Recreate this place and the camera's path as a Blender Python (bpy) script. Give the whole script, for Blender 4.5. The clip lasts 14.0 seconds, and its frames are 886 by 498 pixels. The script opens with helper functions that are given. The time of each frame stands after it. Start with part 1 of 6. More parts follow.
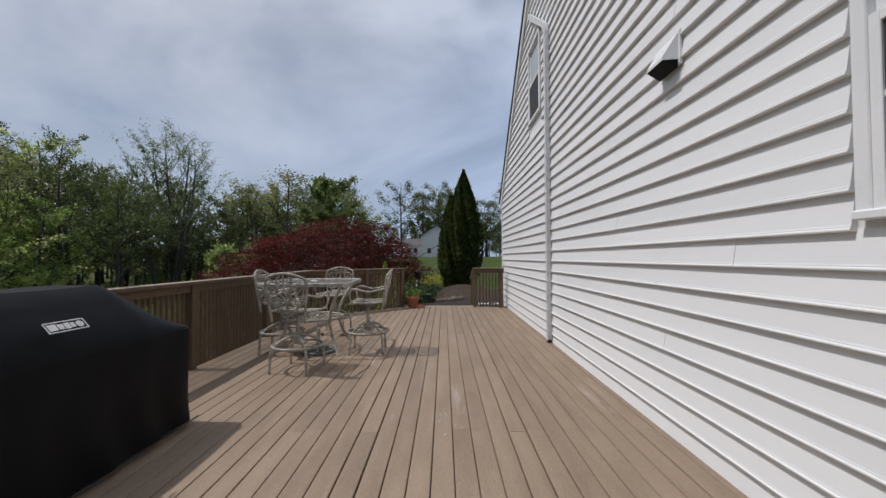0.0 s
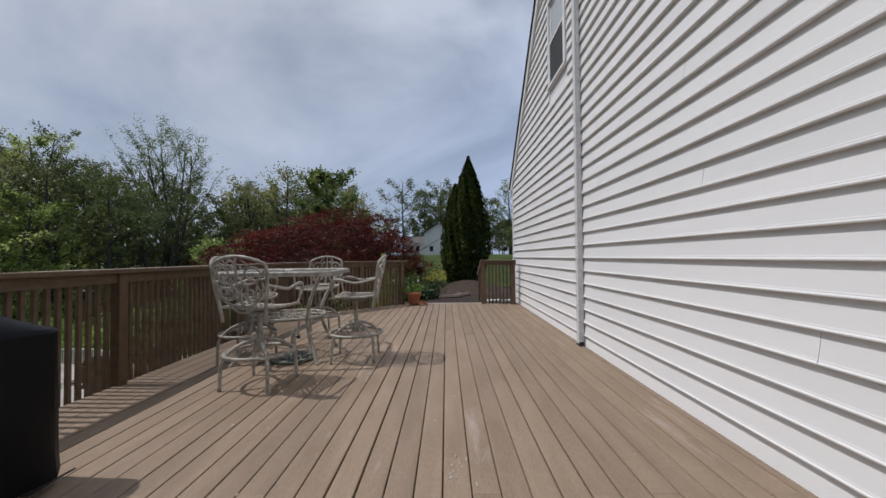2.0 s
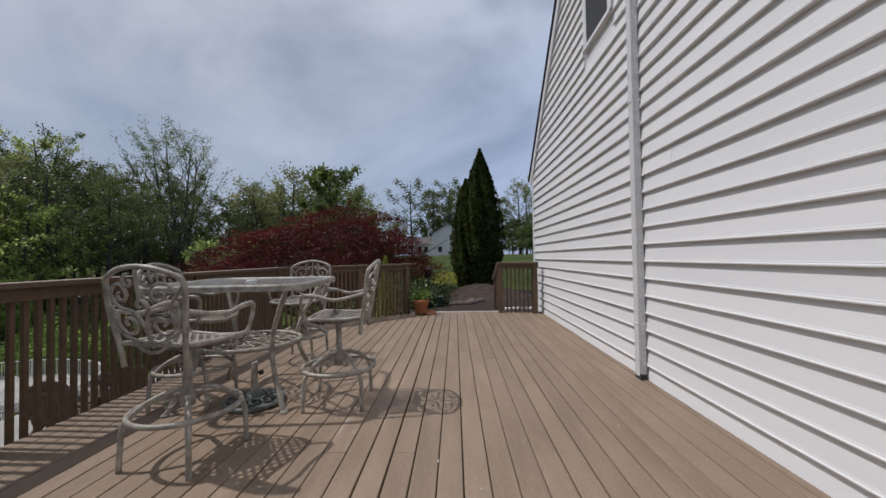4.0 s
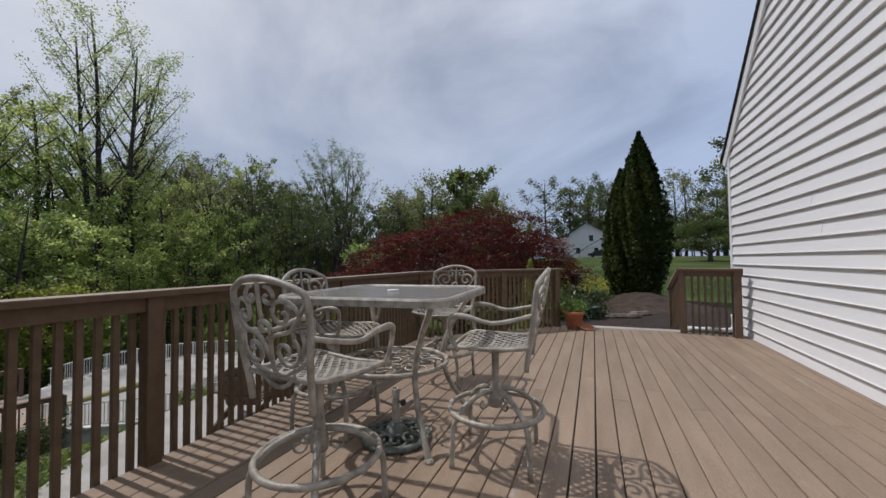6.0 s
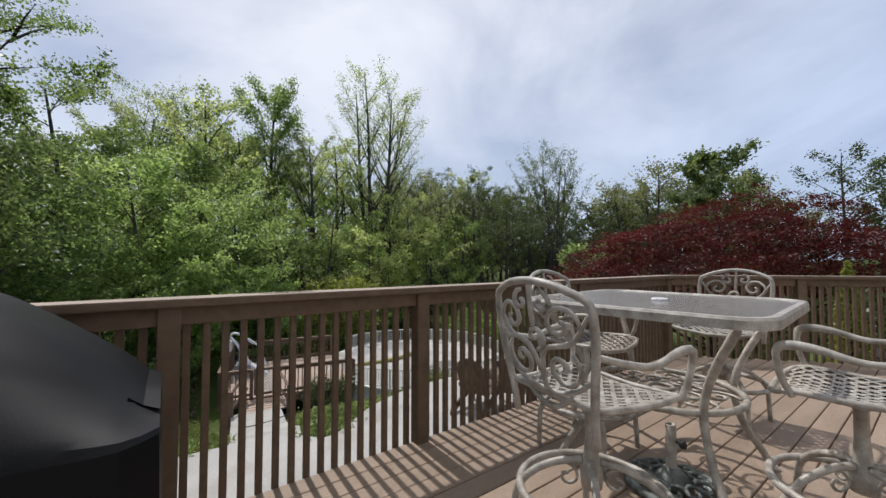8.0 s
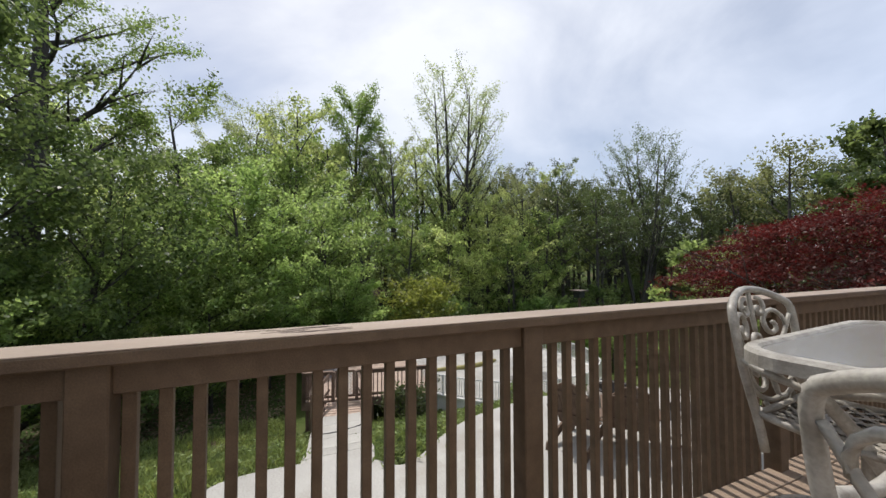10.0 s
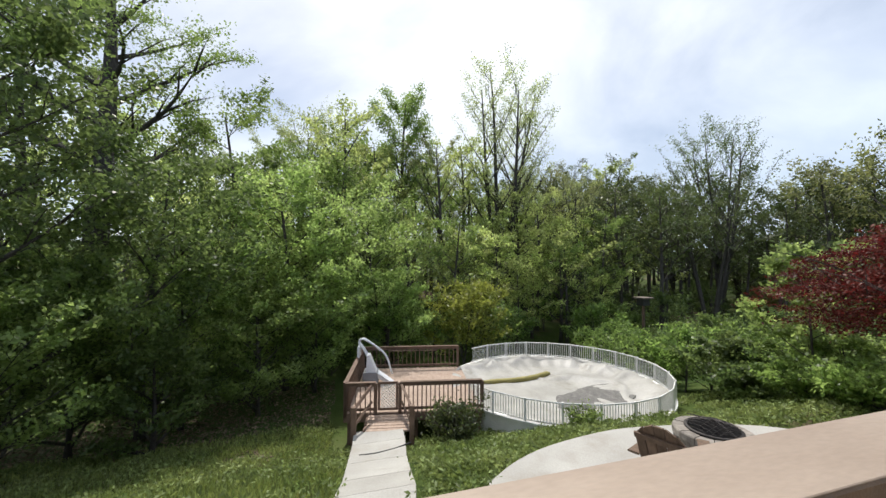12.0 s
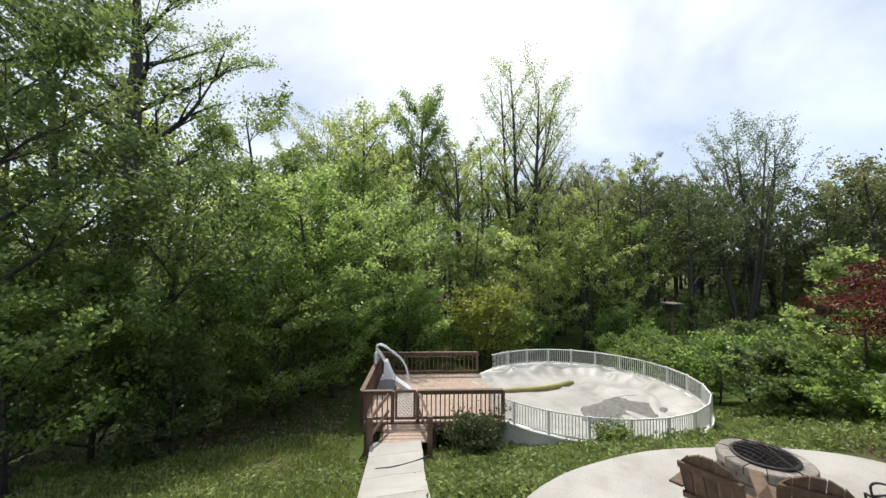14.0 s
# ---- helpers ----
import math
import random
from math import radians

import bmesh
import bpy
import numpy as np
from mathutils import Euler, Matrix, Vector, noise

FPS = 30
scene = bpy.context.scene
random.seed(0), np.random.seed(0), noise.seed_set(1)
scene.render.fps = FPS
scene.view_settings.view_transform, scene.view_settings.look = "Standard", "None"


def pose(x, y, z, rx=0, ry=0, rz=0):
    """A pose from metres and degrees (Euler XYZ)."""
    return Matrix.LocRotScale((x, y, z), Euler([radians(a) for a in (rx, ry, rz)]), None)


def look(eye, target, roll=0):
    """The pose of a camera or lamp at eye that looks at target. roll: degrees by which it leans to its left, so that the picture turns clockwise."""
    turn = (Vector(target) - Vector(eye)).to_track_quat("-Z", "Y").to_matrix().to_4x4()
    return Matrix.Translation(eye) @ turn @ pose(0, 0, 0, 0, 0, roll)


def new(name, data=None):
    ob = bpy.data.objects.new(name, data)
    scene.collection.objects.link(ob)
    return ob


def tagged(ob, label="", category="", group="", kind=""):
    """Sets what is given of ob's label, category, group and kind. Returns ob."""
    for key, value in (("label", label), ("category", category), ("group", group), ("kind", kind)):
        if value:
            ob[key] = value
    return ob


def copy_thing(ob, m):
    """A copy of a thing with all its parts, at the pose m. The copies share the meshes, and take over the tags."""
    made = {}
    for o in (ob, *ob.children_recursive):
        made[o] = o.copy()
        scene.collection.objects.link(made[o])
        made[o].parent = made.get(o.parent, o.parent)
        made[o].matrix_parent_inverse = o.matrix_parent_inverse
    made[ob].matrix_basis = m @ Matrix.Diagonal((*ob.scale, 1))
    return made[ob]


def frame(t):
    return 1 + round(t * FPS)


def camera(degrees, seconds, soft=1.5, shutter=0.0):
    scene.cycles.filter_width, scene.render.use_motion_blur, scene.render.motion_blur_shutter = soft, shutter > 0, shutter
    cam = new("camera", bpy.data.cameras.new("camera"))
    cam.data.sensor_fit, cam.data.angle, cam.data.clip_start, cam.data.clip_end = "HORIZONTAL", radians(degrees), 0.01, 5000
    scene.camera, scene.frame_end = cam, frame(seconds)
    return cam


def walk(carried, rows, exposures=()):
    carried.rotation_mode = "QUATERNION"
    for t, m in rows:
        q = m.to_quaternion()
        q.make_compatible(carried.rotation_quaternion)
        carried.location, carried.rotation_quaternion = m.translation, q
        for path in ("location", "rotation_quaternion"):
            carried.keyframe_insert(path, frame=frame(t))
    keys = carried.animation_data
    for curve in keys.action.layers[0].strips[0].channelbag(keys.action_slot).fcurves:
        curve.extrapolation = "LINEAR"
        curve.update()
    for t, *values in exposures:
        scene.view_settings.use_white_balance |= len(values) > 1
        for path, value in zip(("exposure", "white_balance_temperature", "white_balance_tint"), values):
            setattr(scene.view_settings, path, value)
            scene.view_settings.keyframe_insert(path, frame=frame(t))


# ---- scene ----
cam = camera(100.1, 14.0)
PATH = [
    (0, (0.03, 0.157, 1.307), (0.025, 2.156, 1.355), -0.2),
    (0.5, (0.024, 0.405, 1.276), (0.014, 2.404, 1.323), -0.1),
    (1, (0.010, 0.618, 1.234), (-0.004, 2.618, 1.282), -0.3),
    (1.5, (0.004, 0.918, 1.138), (-0.013, 2.918, 1.180), -0.5),
    (2, (-0.024, 1.241, 1.122), (-0.041, 3.24, 1.164), -0.5),
    (2.5, (-0.042, 1.526, 1.145), (-0.059, 3.525, 1.185), -0.8),
    (5, (-0.18, 2.865, 1.178), (-0.398, 4.853, 1.232), -0.9),
    (5.5, (-0.364, 3.05, 1.203), (-0.822, 4.996, 1.257), -0.7),
    (6, (-0.46, 3.118, 1.201), (-1.21, 4.971, 1.264), -0.6),
    (6.5, (-0.526, 3.148, 1.206), (-1.592, 4.839, 1.269), -0.5),
    (7, (-0.583, 3.138, 1.207), (-1.886, 4.654, 1.276), -0.4),
    (7.5, (-0.649, 3.139, 1.213), (-2.125, 4.486, 1.285), -0.3),
    (8, (-0.821, 3.174, 1.206), (-2.43, 4.36, 1.277), -0.0),
    (10.5, (-1.916, 3.736, 1.284), (-3.762, 4.503, 1.351), -0.1),
    (11, (-2.122, 3.836, 1.308), (-3.99, 4.545, 1.377), 0.1),
    (11.5, (-2.321, 3.86, 1.327), (-4.213, 4.505, 1.396), 0.3),
    (12, (-2.534, 3.871, 1.362), (-4.444, 4.46, 1.432), 0.2),
    (12.5, (-2.666, 3.93, 1.381), (-4.583, 4.495, 1.452), 0.2),
    (13, (-2.767, 3.979, 1.388), (-4.692, 4.516, 1.465), 0.3),
    (13.5, (-2.836, 3.977, 1.404), (-4.767, 4.49, 1.483), 0.4),
    (14, (-2.862, 3.954, 1.433), (-4.798, 4.447, 1.513), 0.3),
]
EXPOSURES = [(0, -0.56, 6230, 12), (2.5, -0.62, 6230, 12.5), (5, -0.68, 6200, 13.5), (6, -0.56, 6200, 13.5), (7, -0.33, 6150, 13.5), (8, -0.14, 6200, 13), (10.5, 0.1, 6430, 11.5), (12, 0.28, 6450, 9.5), (14, 0.36, 6500, 9)]
walk(cam, [(t, look(eye, target, roll)) for t, eye, target, roll in PATH], EXPOSURES)

# ---------------------------------------------------------------- light
SUN_ELEV, SUN_AZ = radians(60), radians(-88)      # azimuth from +y, clockwise
to_sun = Vector((math.sin(SUN_AZ) * math.cos(SUN_ELEV), math.cos(SUN_AZ) * math.cos(SUN_ELEV), math.sin(SUN_ELEV)))
sun_data = bpy.data.lights.new("sun", "SUN")
sun_data.energy, sun_data.angle, sun_data.color = 3.9, radians(0.9), (1.0, 0.95, 0.88)
sun = new("sun", sun_data)
sun.matrix_world = look(to_sun * 60, (0, 0, 0))

world = bpy.data.worlds.new("world")
scene.world = world
world.use_nodes = True
wn, wl = world.node_tree.nodes, world.node_tree.links
wn.clear()


def wnode(kind, **kw):
    n = wn.new(kind)
    for k, v in kw.items():
        n.inputs[k].default_value = v
    return n


sky = wn.new("ShaderNodeTexSky")
sky.sky_type, sky.sun_disc = "NISHITA", False
sky.sun_elevation, sky.sun_rotation = SUN_ELEV, SUN_AZ
sky.air_density, sky.dust_density, sky.ozone_density = 1.0, 1.6, 1.0
wtc = wn.new("ShaderNodeTexCoord")
wmap = wn.new("ShaderNodeMapping")
wmap.inputs["Scale"].default_value = (1.0, 1.3, 2.2)
wmap.inputs["Rotation"].default_value = (0.15, 0.1, 0.5)
wl.new(wtc.outputs["Generated"], wmap.inputs["Vector"])
cloud = wnode("ShaderNodeTexNoise", Scale=1.3, Detail=7.0, Roughness=0.52, Distortion=0.5)
wl.new(wmap.outputs["Vector"], cloud.inputs["Vector"])
ramp = wn.new("ShaderNodeValToRGB")
ramp.color_ramp.elements[0].position, ramp.color_ramp.elements[1].position = 0.33, 0.62
ramp.color_ramp.elements[0].color, ramp.color_ramp.elements[1].color = (0.2, 0.2, 0.2, 1), (0.94, 0.94, 0.94, 1)
wl.new(cloud.outputs["Fac"], ramp.inputs["Fac"])
haze = wn.new("ShaderNodeMix")
haze.data_type = "RGBA"
# the thin cloud is brightest round the sun
glow_dot = wn.new("ShaderNodeVectorMath")
glow_dot.operation = "DOT_PRODUCT"
glow_dot.inputs[1].default_value = to_sun
wl.new(wtc.outputs["Generated"], glow_dot.inputs[0])
glow = wn.new("ShaderNodeValToRGB")
glow.color_ramp.elements[0].position, glow.color_ramp.elements[1].position = 0.15, 0.97
glow.color_ramp.elements[0].color, glow.color_ramp.elements[1].color = (6.5, 7.8, 10.2, 1), (10.0, 10.2, 10.4, 1)
mid = glow.color_ramp.elements.new(0.66)
mid.color = (9.2, 9.7, 10.5, 1)
wl.new(glow_dot.outputs["Value"], glow.inputs["Fac"])
wl.new(ramp.outputs["Color"], haze.inputs["Factor"])
wl.new(sky.outputs["Color"], haze.inputs["A"])
wl.new(glow.outputs["Color"], haze.inputs["B"])
bg = wnode("ShaderNodeBackground", Strength=0.1)
wl.new(haze.outputs["Result"], bg.inputs["Color"])
wout = wn.new("ShaderNodeOutputWorld")
wl.new(bg.outputs["Background"], wout.inputs["Surface"])


# ---------------------------------------------------------------- materials
def material(name, colors, rough=0.7, metal=0.0, scale=4.0, bump=0.1, stretch=(1, 1, 1), fine=60.0, rand=0.0, island=0.0,
             translucent=0.0, grainy=0.13, spec=0.4, detail=6.0, stain=None, stain_scale=1.5, stain_at=(0.55, 0.7), bump_dist=0.004, hue=0.0):
    """Two-scale procedural surface: colours mixed by a broad noise, a fine grain in colour and relief, optional stains,
    and a change of value from piece to piece."""
    m = bpy.data.materials.new(name)
    m.use_nodes = True
    n, l = m.node_tree.nodes, m.node_tree.links
    b = n["Principled BSDF"]
    b.inputs["Roughness"].default_value, b.inputs["Metallic"].default_value = rough, metal
    b.inputs["Specular IOR Level"].default_value = spec
    tc, mp = n.new("ShaderNodeTexCoord"), n.new("ShaderNodeMapping")
    mp.inputs["Scale"].default_value = stretch
    l.new(tc.outputs["Object"], mp.inputs["Vector"])
    vec = mp.outputs["Vector"]
    if rand:
        oi = n.new("ShaderNodeObjectInfo")
        add = n.new("ShaderNodeVectorMath")
        add.operation = "MULTIPLY_ADD"
        l.new(oi.outputs["Random"], add.inputs[0])
        add.inputs[1].default_value = (17, 31, 23)
        l.new(vec, add.inputs[2])
        vec = add.outputs[0]
    broad = n.new("ShaderNodeTexNoise")
    broad.inputs["Scale"].default_value, broad.inputs["Detail"].default_value = scale, detail
    l.new(vec, broad.inputs["Vector"])
    cr = n.new("ShaderNodeValToRGB")
    els = cr.color_ramp.elements
    while len(els) < len(colors):
        els.new(0.5)
    for i, c in enumerate(colors):
        els[i].position = 0.3 + 0.4 * i / max(1, len(colors) - 1)
        els[i].color = (*c, 1)
    l.new(broad.outputs["Fac"], cr.inputs["Fac"])
    col = cr.outputs["Color"]
    grain = n.new("ShaderNodeTexNoise")
    grain.inputs["Scale"].default_value, grain.inputs["Detail"].default_value = fine, 4.0
    l.new(vec, grain.inputs["Vector"])
    gm = n.new("ShaderNodeMapRange")
    gm.inputs["From Min"].default_value, gm.inputs["From Max"].default_value = 0.3, 0.7
    gm.inputs["To Min"].default_value, gm.inputs["To Max"].default_value = 1 - grainy, 1 + grainy
    l.new(grain.outputs["Fac"], gm.inputs["Value"])
    value = gm.outputs["Result"]

    def times(a, source, lo, hi):
        mr = n.new("ShaderNodeMapRange")
        mr.inputs["To Min"].default_value, mr.inputs["To Max"].default_value = lo, hi
        l.new(source, mr.inputs["Value"])
        mu = n.new("ShaderNodeMath")
        mu.operation = "MULTIPLY"
        l.new(a, mu.inputs[0])
        l.new(mr.outputs["Result"], mu.inputs[1])
        return mu.outputs[0]

    if rand:
        value = times(value, oi.outputs["Random"], 1 - rand, 1 + rand)
    if island:
        geo = n.new("ShaderNodeNewGeometry")
        value = times(value, geo.outputs["Random Per Island"], 1 - island, 1 + island)
    hs = n.new("ShaderNodeHueSaturation")
    l.new(value, hs.inputs["Value"])
    l.new(col, hs.inputs["Color"])
    if hue:
        geo2 = n.new("ShaderNodeObjectInfo")
        hr = n.new("ShaderNodeMapRange")
        hr.inputs["To Min"].default_value, hr.inputs["To Max"].default_value = 0.5 - hue, 0.5 + hue
        l.new(geo2.outputs["Random"], hr.inputs["Value"])
        l.new(hr.outputs["Result"], hs.inputs["Hue"])
    col = hs.outputs["Color"]
    if stain:
        st = n.new("ShaderNodeTexNoise")
        st.inputs["Scale"].default_value, st.inputs["Detail"].default_value, st.inputs["Roughness"].default_value = stain_scale, 8.0, 0.65
        l.new(vec, st.inputs["Vector"])
        sr = n.new("ShaderNodeMapRange")
        sr.inputs["From Min"].default_value, sr.inputs["From Max"].default_value = stain_at
        l.new(st.outputs["Fac"], sr.inputs["Value"])
        mx = n.new("ShaderNodeMix")
        mx.data_type = "RGBA"
        l.new(sr.outputs["Result"], mx.inputs["Factor"])
        l.new(col, mx.inputs["A"])
        mx.inputs["B"].default_value = (*stain, 1)
        col = mx.outputs["Result"]
    l.new(col, b.inputs["Base Color"])
    if bump:
        bp = n.new("ShaderNodeBump")
        bp.inputs["Strength"].default_value, bp.inputs["Distance"].default_value = bump, bump_dist
        l.new(grain.outputs["Fac"], bp.inputs["Height"])
        l.new(bp.outputs["Normal"], b.inputs["Normal"])
    if translucent:
        tr = n.new("ShaderNodeBsdfTranslucent")
        through_leaf = n.new("ShaderNodeHueSaturation")
        through_leaf.inputs["Value"].default_value = 1.9
        through_leaf.inputs["Hue"].default_value = 0.485
        l.new(col, through_leaf.inputs["Color"])
        l.new(through_leaf.outputs["Color"], tr.inputs["Color"])
        ms = n.new("ShaderNodeMixShader")
        ms.inputs["Fac"].default_value = translucent
        l.new(b.outputs["BSDF"], ms.inputs[1])
        l.new(tr.outputs["BSDF"], ms.inputs[2])
        l.new(ms.outputs["Shader"], n["Material Output"].inputs["Surface"])
    return m


M_BOARD = material("deck_paint", [(0.222, 0.164, 0.115), (0.29, 0.217, 0.157)], rough=0.62, scale=1.6, stretch=(5, 0.9, 5), fine=30, rand=0.075, grainy=0.12,
                   bump=0.3, stain=(0.36, 0.30, 0.26), stain_scale=1.1, stain_at=(0.64, 0.74), bump_dist=0.003)
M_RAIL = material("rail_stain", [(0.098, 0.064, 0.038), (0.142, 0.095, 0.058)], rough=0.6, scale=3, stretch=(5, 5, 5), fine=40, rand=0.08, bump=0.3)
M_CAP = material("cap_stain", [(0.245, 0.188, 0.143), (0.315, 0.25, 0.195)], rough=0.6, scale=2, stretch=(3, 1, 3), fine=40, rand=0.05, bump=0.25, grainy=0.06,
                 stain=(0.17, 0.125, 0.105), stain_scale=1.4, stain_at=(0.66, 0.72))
M_SIDING = material("vinyl_siding", [(0.74, 0.745, 0.76), (0.80, 0.80, 0.81)], rough=0.42, scale=0.9, stretch=(1, 0.5, 2), fine=90, rand=0.012, bump=0.012, grainy=0.012)
M_TRIM = material("white_trim", [(0.74, 0.75, 0.77), (0.80, 0.80, 0.81)], rough=0.4, scale=3, fine=80, bump=0.02, grainy=0.02)
M_SPOUT = material("painted_metal_white", [(0.62, 0.62, 0.63), (0.70, 0.70, 0.70)], rough=0.4, scale=4, fine=60, bump=0.05)
M_DARKSEAM = material("dark_drip_edge", [(0.02, 0.02, 0.022), (0.03, 0.03, 0.03)], rough=0.5, bump=0)
M_ROOF = material("asphalt_shingle", [(0.06, 0.06, 0.065), (0.12, 0.115, 0.11)], rough=0.95, scale=20, fine=200, bump=0.5, rand=0.1)
M_ALU = material("cast_metal", [(0.185, 0.165, 0.135), (0.42, 0.395, 0.345)], rough=0.45, scale=16, fine=140, bump=0.2, spec=0.5,
                 stain=(0.27, 0.25, 0.22), stain_scale=11, stain_at=(0.6, 0.75))
M_VERDIGRIS = material("dark_green_iron", [(0.05, 0.065, 0.055), (0.24, 0.26, 0.24)], rough=0.6, scale=22, fine=120, bump=0.4)
M_GLASSTOP = material("obscure_glass", [(0.27, 0.26, 0.245), (0.34, 0.33, 0.31)], rough=0.2, scale=20, fine=260, bump=0.15, spec=0.5, bump_dist=0.001)
M_GLASSTOP.node_tree.nodes["Principled BSDF"].inputs["Transmission Weight"].default_value = 0.5
M_COVER = material("black_vinyl_cover", [(0.004, 0.0044, 0.005), (0.007, 0.0074, 0.0085)], rough=0.5, spec=0.1, scale=2.5, fine=320, bump=0.25, bump_dist=0.002)
M_WHITE = material("white_print", [(0.6, 0.6, 0.62), (0.66, 0.66, 0.66)], rough=0.6, bump=0)
M_CONC = material("concrete", [(0.31, 0.298, 0.272), (0.40, 0.387, 0.357)], rough=0.88, scale=0.8, fine=45, bump=0.3,
                  stain=(0.26, 0.235, 0.195), stain_scale=0.7, stain_at=(0.55, 0.75), rand=0.03)
M_STONE = material("pit_stone", [(0.16, 0.14, 0.12), (0.30, 0.27, 0.235)], rough=0.9, scale=7, fine=40, bump=0.7, rand=0.22, bump_dist=0.012)
M_SOOT = material("sooty_steel", [(0.018, 0.017, 0.017), (0.06, 0.05, 0.045)], rough=0.7, scale=9, fine=80, bump=0.4)
M_OLDWOOD = material("weathered_wood", [(0.085, 0.052, 0.032), (0.15, 0.098, 0.066)], rough=0.75, scale=3, stretch=(6, 6, 1), fine=30, bump=0.4, rand=0.14)
M_POOLDECK = material("pool_deck_wood", [(0.29, 0.205, 0.155), (0.39, 0.295, 0.23)], rough=0.7, scale=2, stretch=(7, 1, 7), fine=30, rand=0.08, bump=0.3)
M_POOLRAIL = material("pool_rail_wood", [(0.12, 0.075, 0.05), (0.17, 0.11, 0.08)], rough=0.7, scale=3, fine=40, rand=0.1, bump=0.3)
M_POOLMETAL = material("pool_fence_resin", [(0.66, 0.65, 0.62), (0.75, 0.74, 0.71)], rough=0.5, scale=6, fine=80, bump=0.1)
M_TARP = material("pool_cover", [(0.27, 0.26, 0.235), (0.43, 0.415, 0.385)], rough=0.55, scale=0.9, fine=18, bump=0.4, grainy=0.09, stain=(0.21, 0.195, 0.16),
                  stain_scale=0.75, stain_at=(0.54, 0.72))
M_PUDDLE = material("dark_puddle_debris", [(0.085, 0.08, 0.074), (0.20, 0.19, 0.178)], rough=0.5, scale=9, fine=38, bump=0.4, grainy=0.45)
M_YELLOW = material("mustard_hose", [(0.20, 0.175, 0.05), (0.31, 0.265, 0.085)], rough=0.6, scale=5, bump=0.2)
M_LIFT = material("lift_plastic", [(0.62, 0.63, 0.66), (0.70, 0.71, 0.73)], rough=0.35, scale=5, bump=0.05)
M_GREY = material("grey_cover", [(0.20, 0.205, 0.22), (0.27, 0.275, 0.29)], rough=0.6, scale=5, bump=0.1)
M_BLACKIRON = material("black_iron", [(0.012, 0.012, 0.013), (0.03, 0.03, 0.03)], rough=0.5, scale=20, bump=0.1)
M_SLING = material("grey_mesh_sling", [(0.10, 0.10, 0.105), (0.16, 0.16, 0.165)], rough=0.8, scale=20, fine=400, bump=0.3)
M_TERRA = material("terracotta", [(0.34, 0.12, 0.06), (0.44, 0.175, 0.09)], rough=0.8, scale=8, fine=60, bump=0.2, stain=(0.42, 0.30, 0.24), stain_scale=4)
M_GREENPOT = material("dark_green_pot", [(0.02, 0.05, 0.04), (0.035, 0.075, 0.06)], rough=0.4, scale=8, bump=0.1)
M_SOIL = material("mulch", [(0.020, 0.014, 0.011), (0.055, 0.038, 0.030)], rough=0.95, scale=14, fine=90, bump=0.9, bump_dist=0.02)
M_MULCH = material("brown_mulch", [(0.032, 0.022, 0.016), (0.085, 0.06, 0.043)], rough=0.95, scale=5, fine=70, bump=0.9, bump_dist=0.02)
M_ROCK = material("garden_rock", [(0.10, 0.078, 0.062), (0.19, 0.155, 0.13)], rough=0.9, scale=8, fine=40, bump=0.6, rand=0.2)
M_BARK = material("bark", [(0.034, 0.030, 0.026), (0.085, 0.076, 0.066)], rough=0.95, scale=9, stretch=(3, 3, 0.5), fine=30, bump=0.9, bump_dist=0.02)


def leaf(name, a, b, tr=0.55, hue=0.004):
    return material(name, [a, b], rough=0.42, scale=0.55, fine=3.0, bump=0, island=0.3, rand=0.2, translucent=tr, spec=0.45, detail=3, hue=hue)


M_LEAF = leaf("leaf_spring", (0.088, 0.150, 0.034), (0.168, 0.246, 0.070), tr=0.62)
M_LEAFDARK = leaf("leaf_dense", (0.055, 0.092, 0.025), (0.112, 0.155, 0.048))
M_LEAFPALE = leaf("leaf_pale_buds", (0.145, 0.185, 0.07), (0.24, 0.28, 0.125), tr=0.6)
M_LEAFOLIVE = leaf("leaf_olive", (0.10, 0.122, 0.042), (0.17, 0.185, 0.07), tr=0.55)
M_LEAFYELLOW = leaf("leaf_yellowgreen", (0.14, 0.175, 0.032), (0.24, 0.27, 0.055), hue=0.0)
M_LEAFRED = leaf("leaf_maple_red", (0.026, 0.0075, 0.0065), (0.098, 0.018, 0.011), tr=0.34)
M_LEAFRED.node_tree.nodes["Principled BSDF"].inputs["Specular IOR Level"].default_value = 0.12
M_LEAFCYP = leaf("leaf_arborvitae", (0.022, 0.036, 0.009), (0.062, 0.082, 0.018), tr=0.2)
M_LEAFCYP.node_tree.nodes["Principled BSDF"].inputs["Specular IOR Level"].default_value = 0.08
# green leaf darkened to carry shade, mostly in the northern wood
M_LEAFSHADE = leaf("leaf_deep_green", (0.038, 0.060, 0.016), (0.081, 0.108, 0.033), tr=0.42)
# lime leaf lightened to carry the brighter light on the western plants
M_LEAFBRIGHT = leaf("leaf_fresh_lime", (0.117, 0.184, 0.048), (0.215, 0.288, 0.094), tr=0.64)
# leaf lightened to carry sunlight in the western wood
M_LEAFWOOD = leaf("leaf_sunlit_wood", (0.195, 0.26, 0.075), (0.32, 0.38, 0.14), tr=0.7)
M_LEAFBED = leaf("leaf_bed_plants", (0.03, 0.05, 0.015), (0.075, 0.105, 0.03), tr=0.3)
M_LEAFGOLD = leaf("leaf_gold", (0.22, 0.23, 0.03), (0.34, 0.33, 0.05))
M_GRASSBLADE = material("grass_blades", [(0.10, 0.145, 0.03), (0.22, 0.26, 0.075)], rough=0.6, scale=0.6, fine=4, bump=0, island=0.45, translucent=0.3)
